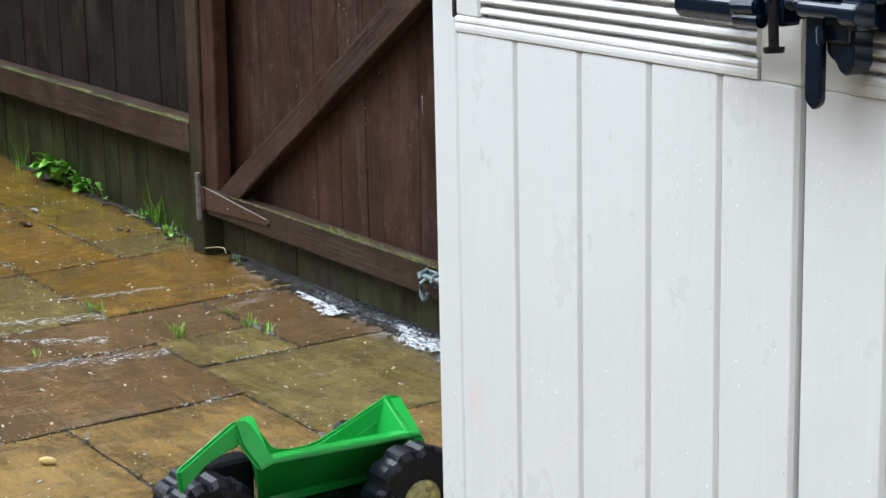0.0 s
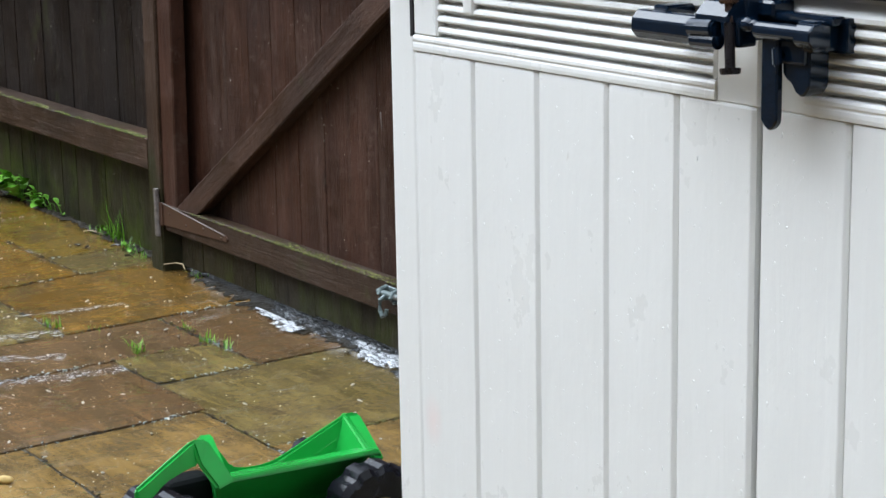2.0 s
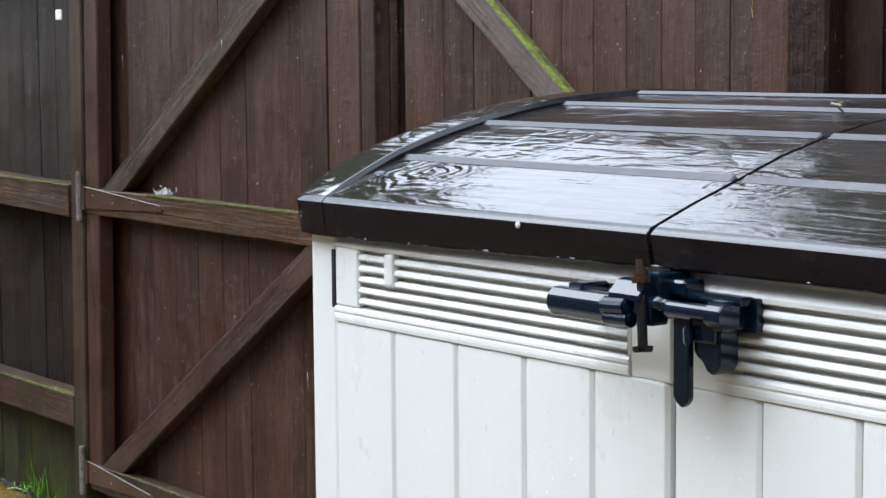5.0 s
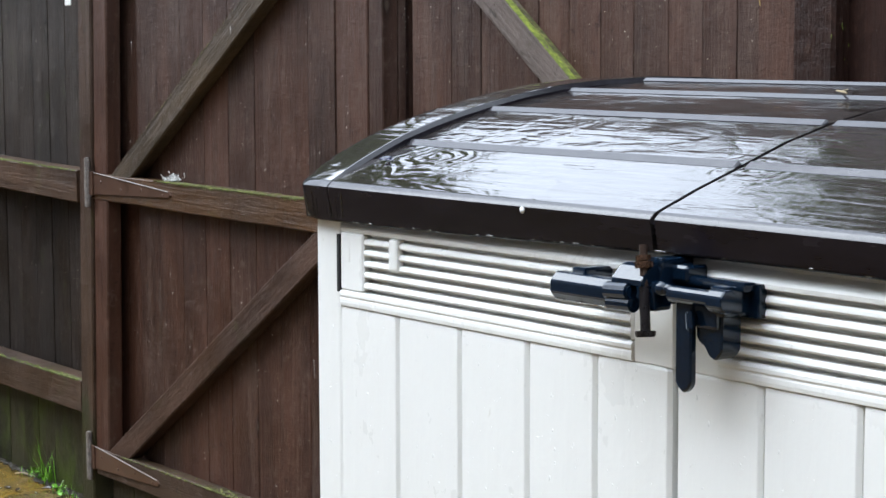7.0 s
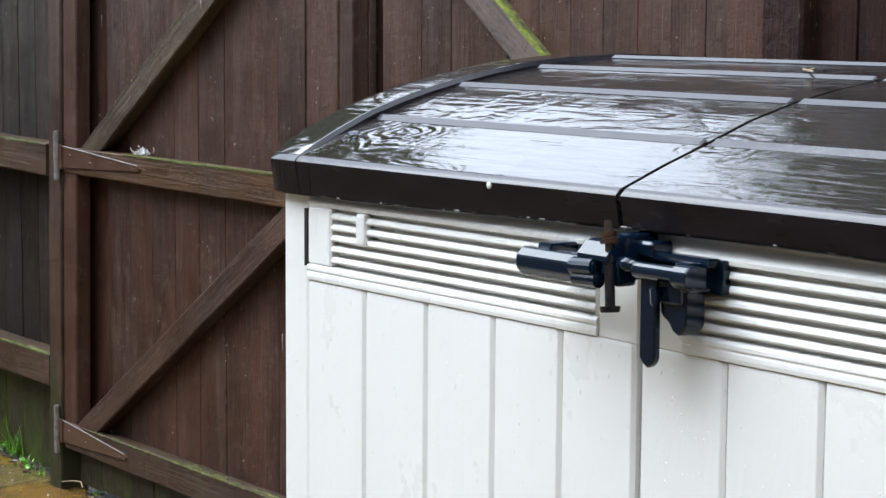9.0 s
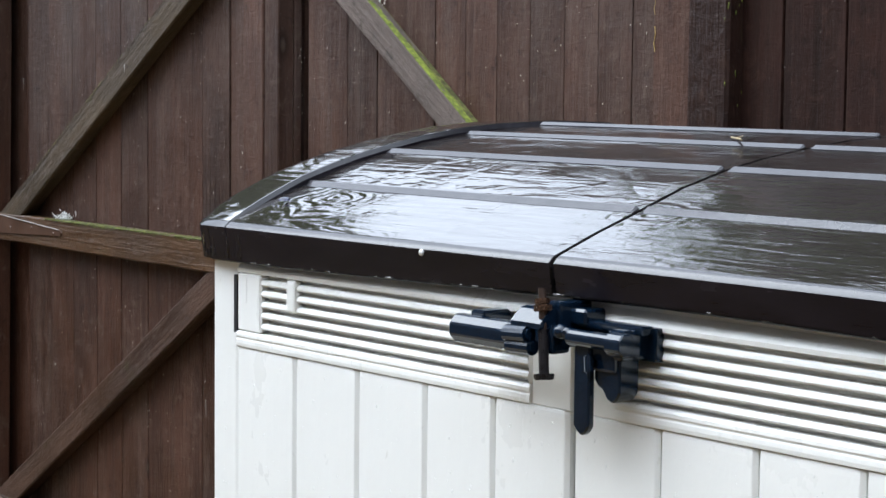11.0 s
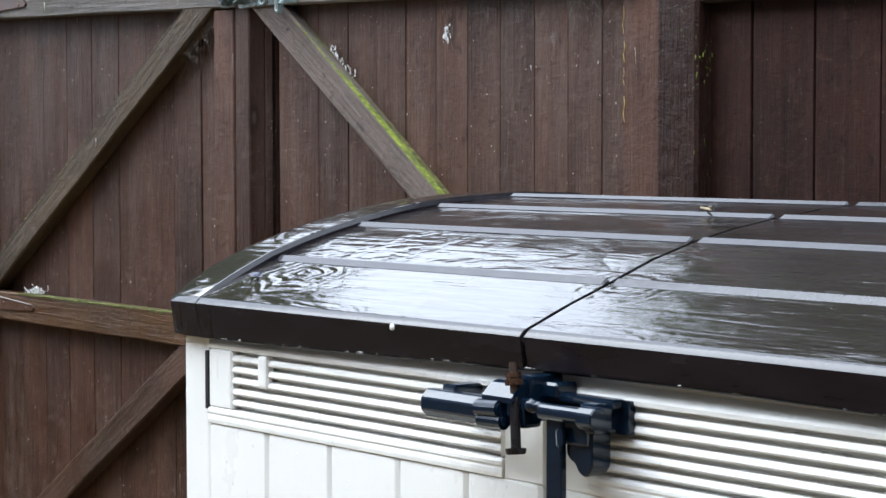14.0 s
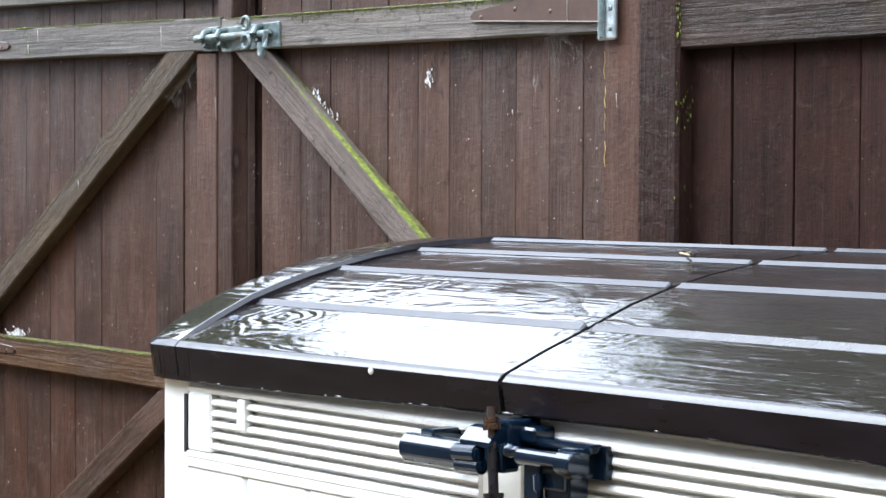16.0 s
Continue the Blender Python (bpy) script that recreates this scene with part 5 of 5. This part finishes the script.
TUFTS = [(-2.554, 0.522, 16, 0.05), (-2.166, 0.60, 18, 0.05), (-2.449, 0.608, 9, 0.025), (-2.214, 0.219, 12, 0.035), (-2.137, 0.79, 18, 0.045), (-2.06, 0.80, 14, 0.05),
         (-2.285, 0.798, 10, 0.04), (-3.38, 1.13, 11, 0.17), (-3.25, 1.11, 16, 0.06), (-3.55, 1.13, 16, 0.05), (-4.62, 1.15, 7, 0.16), (-4.95, 1.17, 6, 0.15), (-2.80, 1.10, 16, 0.05), (-3.12, 1.08, 12, 0.04)]
for k, (x, y, n, h) in enumerate(TUFTS):
    tuft(x, y, int(n * 1.3), h * (0.72 if h < 0.1 else 0.9), 40 + k, 0.020, 1.1 if h < 0.1 else 0.5)


def weed(x, y, n, size, seed):
    """A low broad-leaved weed: stalks with cupped leaves."""
    r = random.Random(seed)
    ob = thing("weed", "low bright green broad-leaved weed against the fence", "weed", pose(x, y, -0.006), "weeds at the fence")
    stalks = bmesh.new()
    for _ in range(n):
        a, el = r.uniform(3.3, 6.1), r.uniform(0.3, 1.2)
        ln = size * r.uniform(0.5, 1.0)
        tip = Vector((math.cos(a) * math.cos(el), math.sin(a) * math.cos(el) * 0.6, math.sin(el))) * ln
        base = Vector((r.uniform(-0.05, 0.05), 0, 0))
        join(stalks, tube([base, base + tip * 0.5 + Vector((0, 0, ln * 0.1)), base + tip], 0.0015, 5))
        t = bmesh.new()
        L, Wd = size * r.uniform(0.30, 0.52), size * r.uniform(0.14, 0.23)
        rows = []
        for k in range(5):
            s = k / 4
            w = Wd * math.sin(math.pi * (0.12 + 0.85 * s)) ** 0.8
            rows.append([t.verts.new((s * L, v * w, 0.25 * L * math.sin(s * 2.6) * 0.6 + abs(v) * w * 0.35)) for v in (-1, 0, 1)])
        for p, q in zip(rows, rows[1:]):
            for j in range(2):
                t.faces.new((p[j], p[j + 1], q[j + 1], q[j]))
        t.transform(Matrix.Translation(base + tip) @ pose(0, 0, 0, r.uniform(-30, 30), r.uniform(-40, 30), math.degrees(a) + r.uniform(-50, 50)))
        smooth(part("leaf", t, leaf_mat, ob))
    part("stalks", stalks, leaf_mat, ob)["kind"] = "stuff"


weed(-4.26, 1.165, 34, 0.118, 3)
weed(-4.08, 1.165, 20, 0.075, 4)
weed(-3.93, 1.16, 8, 0.06, 5)
weed(-3.46, 1.14, 8, 0.05, 6)
weed(-3.20, 1.10, 8, 0.045, 8)

# a straw lying at the gate post, a crisp on the slabs, a twig and a wet leaf on the lid
st = thing("straw", "dry bent grass stem lying by the gate post", "straw")
part("stem", tube([(-2.935, 1.054, 0.016), (-2.88, 1.052, 0.030), (-2.82, 1.050, 0.044), (-2.77, 1.047, 0.050), (-2.745, 1.040, 0.040)], 0.0018, 6), straw_mat, st)
cr = thing("corn_puff", "yellow corn puff lying on the wet slab", "snack", pose(-1.408, -0.079, 0.009, 0, 0, 35))
q = bmesh.new()
bmesh.ops.create_icosphere(q, subdivisions=3, radius=0.009)
for vv in q.verts:
    vv.co = Vector((vv.co.x * 2.2 + 0.6 * vv.co.x ** 2 * 10, vv.co.y * 0.95 + 0.003 * math.sin(vv.co.x * 160), vv.co.z)) * (1 + 0.15 * noise.noise(vv.co * 160))
puff_mat = plain("yellow_corn_snack", (0.50, 0.35, 0.12), 0.55, 0.0, 0.15, 60, 0.4)
smooth(part("puff", q, puff_mat, cr))
tw = thing("twig", "small pale twig lying across the lid", "twig")
part("stick", tube([(0.588, 0.424, 1.3445), (0.601, 0.419, 1.3435), (0.613, 0.412, 1.3430), (0.625, 0.402, 1.3425)], 0.0014, 6), straw_mat, tw)
part("stick", tube([(0.601, 0.419, 1.344), (0.606, 0.426, 1.3465)], 0.0009, 6), straw_mat, tw)
dp = thing("dropping", "white speck stuck on the front of the lid", "speck", pose(0.4925, -0.0282, 1.2045))
q = bmesh.new()
bmesh.ops.create_icosphere(q, subdivisions=2, radius=0.0045)
q.transform(Matrix.Diagonal((1, 0.5, 1, 1)))
smooth(part("blob", q, web_mat, dp))
wl_ = thing("wet_leaf", "small dark wet leaf stuck to the lid", "leaf", pose(0.092, 0.047, 1.2445, 20, 0, 30))
q = bmesh.new()
bmesh.ops.create_icosphere(q, subdivisions=2, radius=0.009)
for vv in q.verts:
    vv.co = Vector((vv.co.x * 1.1, vv.co.y * 0.7, vv.co.z * 0.22 + 0.002)) * (1 + 0.4 * noise.noise(vv.co * 140))
part("blade", q, plain("dark_wet_leaf", (0.012, 0.014, 0.035), 0.2), wl_)


# ---- rain: drops, standing water, grit ----
rd = random.Random(77)
spots = []
for _ in range(1500):
    x, z = rd.uniform(-0.005, 1.42), rd.uniform(0.15, 1.03)
    if any(abs(x - g) < 0.013 for g in (*GROOVES, 0.747, 0.887, 1.028, 1.168, 1.305, 0.054)):
        continue
    r_ = rd.choice((0.0004, 0.0005, 0.0006, 0.0007, 0.0008, 0.001, 0.0013))
    spots.append(((x, -0.0082 if x > 0.056 else -0.0062, z), (0, -1, 0), r_, rd.choice((1.0, 1.3, 1.7, 2.6))))
for _ in range(60):
    spots.append(((rd.uniform(0.606, 0.708), -0.066 + rd.uniform(-0.003, 0.006), 1.1098), (0, 0, -1), rd.uniform(0.001, 0.0026), 1.0))
drops = scatter_drops("rain_drops", "white rain drops clinging to the cream doors, their glint in the colour", spots, drop_mat, "rain drops")
drops.visible_shadow = False
# Pale grit; many of the bits stand in for sparkles on wet stone.
grit_spots = []
for _ in range(760):
    x, y = rd.uniform(-4.6, -0.8), rd.uniform(-0.3, 1.12)
    grit_spots.append(((x, y, 0.002), (rd.uniform(-0.3, 0.3), rd.uniform(-0.3, 0.3), 1), rd.choice((0.0008, 0.001, 0.0012, 0.0015, 0.002, 0.0035)), rd.uniform(0.8, 2.6)))
scatter_drops("grit", "pale grit and bits over the wet slabs, some painting wet sparkles", grit_spots, grit_glint_mat, "grit")
# Opaque pale beads: the rain's bright specks are put into their colour.
fl = []
for _ in range(2300):
    u, z = rd.uniform(-4.2, 0.0), 0.15 + 1.7 * rd.random() ** 0.75
    y = 0.047 if -2.9 < u < -1.3 else 0.031 if -1.3 <= u < -0.13 else 0.022 if u > 0.08 else 0.082
    p = FENCE @ Vector((u, y, z))
    fl.append((tuple(p), (0.03, -1, 0.2), rd.choice((0.0004, 0.0005, 0.0006, 0.0007, 0.0009, 0.0012)), rd.choice((1, 1, 1.3, 2.5))))
scatter_drops("rain_beads", "pale beads of rain on the brown boards", fl, grit_glint_mat, "rain drops")


streaks = thing("droppings", "thin white runs of bird dropping on the fence and gates", "dropping", FENCE)
for u, za, zb, y, r_ in ((-0.2156, 1.80, 1.7331, -0.0062, 0.0020), (-1.644, 1.8128, 1.7594, -0.0008, 0.0016), (-1.412, 1.638, 1.5865, 0.0055, 0.0009), (-2.322, 1.8058, 1.7835, -0.0008, 0.0030), (-2.268, 1.8397, 1.8102, -0.0008, 0.0014),
                         (-2.731, 1.4104, 1.3736, 0.0495, 0.0016), (-1.733, 0.6286, 0.5563, 0.0495, 0.0018), (-0.091, 1.5995, 1.5727, -0.0008, 0.0012), (-0.41, 1.5805, 1.5697, 0.0335, 0.0018), (-2.054, 1.4486, 1.4285, 0.0015, 0.0022)):
    t = cyl(r_ * 0.55, (u, y, za), (u + 0.002, y, zb), 8, r2=r_ * 0.25)
    t.transform(Matrix.Translation((0, y, 0)) @ Matrix.Diagonal((1, 0.4, 1, 1)) @ Matrix.Translation((0, -y, 0)))
    smooth(part("streak", t, streak_mat, streaks))

# Grey mortar; the white ramp end paints glints of its wet film.
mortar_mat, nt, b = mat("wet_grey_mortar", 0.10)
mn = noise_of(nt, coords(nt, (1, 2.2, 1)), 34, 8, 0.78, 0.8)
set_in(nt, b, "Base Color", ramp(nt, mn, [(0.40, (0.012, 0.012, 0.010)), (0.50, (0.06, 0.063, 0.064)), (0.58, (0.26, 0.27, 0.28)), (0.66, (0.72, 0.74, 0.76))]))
bump(nt, b, mn, 1.0, 0.016)
def glint_flecks(name, thick):
    """White flecks and streaks painting the sky's glints on wet stone; thick: how well they cover."""
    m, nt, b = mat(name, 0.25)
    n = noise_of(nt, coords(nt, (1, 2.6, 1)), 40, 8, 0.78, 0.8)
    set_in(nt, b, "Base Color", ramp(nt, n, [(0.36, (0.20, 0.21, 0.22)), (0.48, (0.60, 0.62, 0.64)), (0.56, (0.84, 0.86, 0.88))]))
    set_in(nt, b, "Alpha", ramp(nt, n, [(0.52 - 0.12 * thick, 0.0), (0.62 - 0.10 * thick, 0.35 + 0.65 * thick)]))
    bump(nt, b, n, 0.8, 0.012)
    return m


glint_mat, sheen_mat = glint_flecks("thick_white_glints", 1.0), glint_flecks("thin_white_glints", 0.25)


def mortar_strip(u0, u1, width, seed, m=FENCE, label="rough wet mortar along the gate foot, white glints in its colour", low=0.0025, base=0.03, surface=None, relief=0.35):
    """Rough, broken strip with dark gaps: wet mortar at the gate's foot, soil, painted glints."""
    t = bmesh.new()
    n, w = int((u1 - u0) / 0.005), 18
    rows = []
    for k in range(n + 1):
        u = u0 + (u1 - u0) * k / n
        edge = width * (0.35 + 0.9 * (noise.noise(Vector((u * 6, seed, 0))) * 0.5 + 0.5) + 0.25 * noise.noise(Vector((u * 33, seed, 4)))) * min(1.0, 0.25 + (u - u0) * 4)
        row = []
        for j in range(w + 1):
            y = base - edge * j / w
            f = noise.noise(Vector((u * 16, y * 40, seed))) + 0.8 * noise.noise(Vector((u * 75, y * 110, seed)))
            h = 0.007 * f + 0.006 * math.sin(math.pi * min(1, 0.1 + j / w))
            row.append((t.verts.new((u, y, 0.0015 + h * relief)), h))
        rows.append(row)
    for a_, c_ in zip(rows, rows[1:]):
        for j in range(w):
            quad = (a_[j], c_[j], c_[j + 1], a_[j + 1])
            if max(q_[1] for q_ in quad) > low:
                t.faces.new([q_[0] for q_ in quad])
    bmesh.ops.delete(t, geom=[v for v in t.verts if not v.link_faces], context="VERTS")
    bmesh.ops.recalc_face_normals(t, faces=t.faces[:])
    ob = tagged(part("mortar", t, surface or mortar_mat), label, "mortar", kind="structure")
    ob.matrix_world = m
    return ob


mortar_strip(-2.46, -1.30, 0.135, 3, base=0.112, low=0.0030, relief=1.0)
mortar_strip(-2.95, -1.30, 0.150, 4, FENCE, "dark wet crumbs and soil under the gate", 0.0008, 0.125, soil_mat, 0.5)
mortar_strip(-4.9, -3.03, 0.055, 12, FENCE, "dark wet crumbs and soil along the fence", 0.0020, 0.082, soil_mat, 0.8)
GLINTS = "white sparkle of water on the slabs, put in as colour"
# Painted sky reflections: white patches and streaks laid on the wet slabs.
mortar_strip(-2.37, -2.08, 0.075, 9, pose(0, 0, 0.004) @ FENCE, GLINTS, 0.0026, 0.016, glint_mat, 0.5)
mortar_strip(-1.90, -1.30, 0.110, 10, pose(0, 0, 0.004) @ FENCE, GLINTS, 0.0026, 0.070, glint_mat, 0.7)
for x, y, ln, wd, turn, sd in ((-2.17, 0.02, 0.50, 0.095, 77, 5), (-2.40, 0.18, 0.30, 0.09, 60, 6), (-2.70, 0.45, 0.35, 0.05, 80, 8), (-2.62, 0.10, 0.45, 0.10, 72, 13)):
    mortar_strip(0, ln, wd, sd, pose(x, y, 0, 0, 0, turn), "pale sky sheen streaked over the wet slabs, put in as colour", 0.0030, 0.0, sheen_mat, 0.04)

# moss, grit and dark crumbs along the paving joints
jr = random.Random(31)
crumbs = {"dark": [], "green": [], "pale": []}
for x0, x1, y0, y1, _ in SLABS:
    for _ in range(int(330 * (x1 - x0 + y1 - y0))):
        if jr.random() < (x1 - x0) / (x1 - x0 + y1 - y0):
            x, y = jr.uniform(x0, x1), jr.choice((y0, y1)) + jr.gauss(0, 0.005)
        else:
            x, y = jr.choice((x0, x1)) + jr.gauss(0, 0.005), jr.uniform(y0, y1)
        if y > 1.05 or x > 0.1:
            continue
        s_ = noise.noise(Vector((x * 6, y * 6, 2.0))) + jr.gauss(0, 0.12)
        kind_ = "green" if s_ > 0.3 else "pale" if s_ < -0.18 else "dark"
        if kind_ == "dark" and jr.random() < 0.3:
            continue
        crumbs[kind_].append(((x, y, jr.uniform(-0.003, 0.001)), (jr.uniform(-0.4, 0.4), jr.uniform(-0.4, 0.4), 1), jr.choice((0.001, 0.0014, 0.002, 0.003)), jr.uniform(0.8, 1.8)))
scatter_drops("joint_crumbs", "dark wet crumbs in the paving joints", crumbs["dark"], soil_mat, "soil")
scatter_drops("joint_moss", "green moss in the paving joints", crumbs["green"], moss_dull, "moss")
scatter_drops("joint_grit", "pale grit in the paving joints", crumbs["pale"], joint_mat, "grit")

# ---- cobwebs under the top rail ----
def web(u, z, n, size, seed):
    r = random.Random(seed)
    ob = thing("cobweb", "dusty white cobweb strands in a corner of the gate", "cobweb", FENCE, "cobwebs")
    t = bmesh.new()
    for _ in range(n):
        back = 0.030 if u > -1.3 else 0.046
        a = Vector((u + r.gauss(0, size * 0.3), r.uniform(0.0, back), z))
        c = Vector((u + r.gauss(0, size * 0.6), back, z - size * r.uniform(0.4, 1.3)))
        mid = (a + c) / 2 + Vector((0, 0.004, -size * r.uniform(0.0, 0.15)))
        join(t, tube([a, mid, c], r.uniform(0.00006, 0.00016), 4))
    s_ = part("web_mesh", t, strand_mat, ob)
    s_["kind"] = "stuff"


web(-0.27, 1.71, 9, 0.08, 1)
web(-0.20, 1.70, 6, 0.09, 2)
web(-1.58, 1.70, 14, 0.10, 3)
web(-0.66, 1.715, 10, 0.08, 4)
clump = thing("cobweb_clump", "white tuft of cobweb on a gate rail", "cobweb", FENCE, "cobwebs")
fluff = []
for _ in range(260):
    c = Vector((-2.43 + rd.gauss(0, 0.020), 0.022 + rd.gauss(0, 0.009), 1.031 + abs(rd.gauss(0, 0.008))))
    fluff.append((tuple(c), (rd.gauss(0, 1), rd.gauss(0, 1), 1), rd.choice((0.0004, 0.0007, 0.0011, 0.0018)), rd.uniform(1, 4)))
web_lump = beads("web_mesh", fluff, web_mat)
web_lump.parent = clump
web_lump["kind"] = "stuff"
clump = thing("cobweb_clump", "white speck of web on the gate boards", "cobweb", FENCE, "cobwebs")
fluff = []
for _ in range(46):
    c = Vector((-0.665 + rd.gauss(0, 0.006), 0.0325, 1.650 + rd.gauss(0, 0.008)))
    fluff.append((tuple(c), (rd.gauss(0, 0.3), -1, rd.gauss(0, 0.3)), rd.choice((0.0006, 0.001, 0.0016, 0.0026)), rd.uniform(1, 2.5)))
web_lump = beads("web_mesh", fluff, web_mat)
web_lump.parent = clump
web_lump["kind"] = "stuff"
clump = thing("cobweb_clump", "small pale crumbs of web caught on the mossy brace", "cobweb", FENCE, "cobwebs")
fluff = []
for _ in range(60):
    f = rd.random()
    c = Vector((-1.052 + 0.085 * f, 0.024 + rd.gauss(0, 0.004), 1.6350 - 0.062 * f + abs(rd.gauss(0, 0.006))))
    fluff.append((tuple(c), (rd.gauss(0, 0.5), -1, rd.gauss(0, 0.5)), rd.choice((0.0005, 0.0009, 0.0015, 0.0022)), rd.uniform(1, 2.5)))
web_lump = beads("web_mesh", fluff, web_mat)
web_lump.parent = clump
web_lump["kind"] = "stuff"


def web_sheet(ua, za, ub, zb, drop, seed):
    """A hanging sheet of hazy web between a rail or brace and the boards behind it."""
    r = random.Random(seed)
    ob = thing("cobweb", "hazy grey cobweb sheet hanging under the gate timber", "cobweb", FENCE, "cobwebs")
    t = bmesh.new()
    rows = []
    for j in range(7):
        f = j / 6
        rows.append([t.verts.new((ua + (ub - ua) * k / 9 + r.uniform(-0.003, 0.003), 0.006 + 0.025 * f ** 0.6, za + (zb - za) * k / 9 - drop * f * (0.55 + 0.45 * math.sin(k * 1.7 + seed)))) for k in range(10)])
    for a_, c_ in zip(rows, rows[1:]):
        for k in range(9):
            t.faces.new((a_[k], a_[k + 1], c_[k + 1], c_[k]))
    smooth(part("web_mesh", t, gauze, ob))


web_sheet(-0.37, 1.712, -0.22, 1.709, 0.11, 5)
web_sheet(-0.62, 1.722, -0.42, 1.716, 0.06, 7)
web_sheet(-1.66, 1.640, -1.50, 1.735, 0.10, 9)


def dead_leaf(x, y, size, turn, seed):
    """A small dark curled leaf lying on the wet slabs."""
    r = random.Random(seed)
    t = bmesh.new()
    rows = []
    for k in range(7):
        s_ = k / 6
        w = 0.38 * size * math.sin(math.pi * (0.06 + 0.9 * s_)) ** 0.8
        rows.append([t.verts.new(((s_ - 0.5) * size, v * w + r.uniform(-1, 1) * 0.03 * size, 0.003 + 0.18 * size * abs(v) + 0.10 * size * math.sin(3 * s_ + seed))) for v in (-1, -0.5, 0, 0.5, 1)])
    for p, q in zip(rows, rows[1:]):
        for j in range(4):
            t.faces.new((p[j], p[j + 1], q[j + 1], q[j]))
    ob = thing("dead_leaf", "small dark curled dead leaf on the wet slabs", "leaf", pose(x, y, 0.001, 0, 0, turn), "dead leaves")
    smooth(part("blade", t, dead_mat, ob))


for x, y, sz, turn, sd in ((-3.836, 0.882, 0.035, 20, 1), (-3.646, 0.776, 0.045, 70, 2), (-3.40, 0.995, 0.022, 35, 3), (-3.349, 1.005, 0.024, 120, 4), (-3.70, 0.91, 0.02, 10, 5), (-3.30, 1.08, 0.03, 50, 6), (-3.14, 1.05, 0.028, 80, 7)):
    dead_leaf(x, y, sz, turn, sd)
st2 = thing("straw", "dry pale grass stem lying on the slabs", "straw")
part("stem", tube([(-3.58, 1.10, 0.004), (-3.55, 1.115, 0.01), (-3.50, 1.13, 0.004)], 0.0025, 6), straw_mat, st2)

# ---- trees behind the fence, mirrored in the wet lid ----
leaf_dark = plain("tree_leaf", (0.086, 0.118, 0.022), 0.5, 0.0, 0.4, 3.0, 0.0)


def garden_tree(x, y, wide, tall, seed, clumps, leaf=1.0):
    """A bushy tree: trunk, limbs and a crown of many small leaves in clumps."""
    tree = thing("tree", "dense dark green garden tree behind the fence", "tree", pose(x, y, 0), "trees behind the fence")
    part("trunk", tube([(0, 0, -0.05), (0.03, 0.02, 0.2 * tall), (-0.04, 0.05, 0.4 * tall), (0.02, 0, 0.6 * tall), (0, 0.02, 0.85 * tall)], 0.13, 10), wood_post, tree)
    for k in range(9):
        a, z0 = k * 2.4, tall * (0.2 + 0.06 * k)
        part("limb", tube([(0, 0, z0), (0.35 * wide * math.cos(a), 0.35 * wide * math.sin(a), z0 + 0.5), (0.75 * wide * math.cos(a), 0.75 * wide * math.sin(a), z0 + 0.8)], 0.04, 7), wood_post, tree)
    rt = random.Random(seed)
    vs, fs = [], []
    for k in range(clumps):
        a, zz = rt.uniform(0, 6.28), rt.uniform(0.2, 1.0) * tall
        rmax = wide * math.sin(math.pi * min(1, max(0.05, (zz / tall - 0.1) / 0.95))) ** 0.6
        rr = rmax * rt.uniform(0.3, 1.0)
        c = Vector((rr * math.cos(a), rr * math.sin(a), zz))
        for j in range(26):
            p = c + Vector((rt.gauss(0, 0.22), rt.gauss(0, 0.22), rt.gauss(0, 0.18)))
            d = Vector((rt.gauss(0, 1), rt.gauss(0, 1), rt.gauss(0, 1))).normalized()
            e = d.orthogonal().normalized()
            L = rt.uniform(0.09, 0.17) * leaf
            i0 = len(vs)
            vs += [tuple(p - d * L), tuple(p + e * L * 0.5), tuple(p + d * L), tuple(p - e * L * 0.5)]
            fs.append((i0, i0 + 1, i0 + 2, i0 + 3))
    me = bpy.data.meshes.new("crown")
    me.from_pydata(vs, [], fs)
    me.materials.append(leaf_dark)
    crown = new("crown", me)
    crown.parent = tree
    crown["kind"] = "stuff"


garden_tree(-2.65, 5.3, 2.4, 11.5, 9, 1300)
garden_tree(2.35, 5.6, 2.7, 11.0, 10, 1100)
garden_tree(-15.2, 4.85, 2.9, 11.6, 11, 1900, 1.4)

# ---- slabs last ----
for x0, x1, y0, y1, tone in SLABS:
    add_slab(x0, x1, y0, y1, tone, (rng.uniform(-0.25, 0.25), rng.uniform(-0.25, 0.25)))

fill = random.Random(12)


def slab_run(xa, xb, ya, yb, size=0.6):
    """Plain rows of slabs for the rest of the patio."""
    nx, ny = max(1, round((xb - xa) / size)), max(1, round((yb - ya) / size))
    for i in range(nx):
        for j in range(ny):
            add_slab(xa + (xb - xa) * i / nx + 0.004, xa + (xb - xa) * (i + 1) / nx - 0.004, ya + (yb - ya) * j / ny + 0.004, ya + (yb - ya) * (j + 1) / ny - 0.004,
                     fill.choice("oyygr"), (fill.uniform(-0.2, 0.2), fill.uniform(-0.2, 0.2)))


slab_run(-6.75, -4.625, -0.565, 0.845)
slab_run(-3.955, -3.305, -0.565, -0.105)
slab_run(-4.625, -3.955, -0.565, -0.355)
slab_run(-0.395, 5.55, -0.565, 0.045)
slab_run(-0.475, 5.55, 0.045, 0.80)
slab_run(-6.75, 5.55, -4.99, -0.565, 0.75)
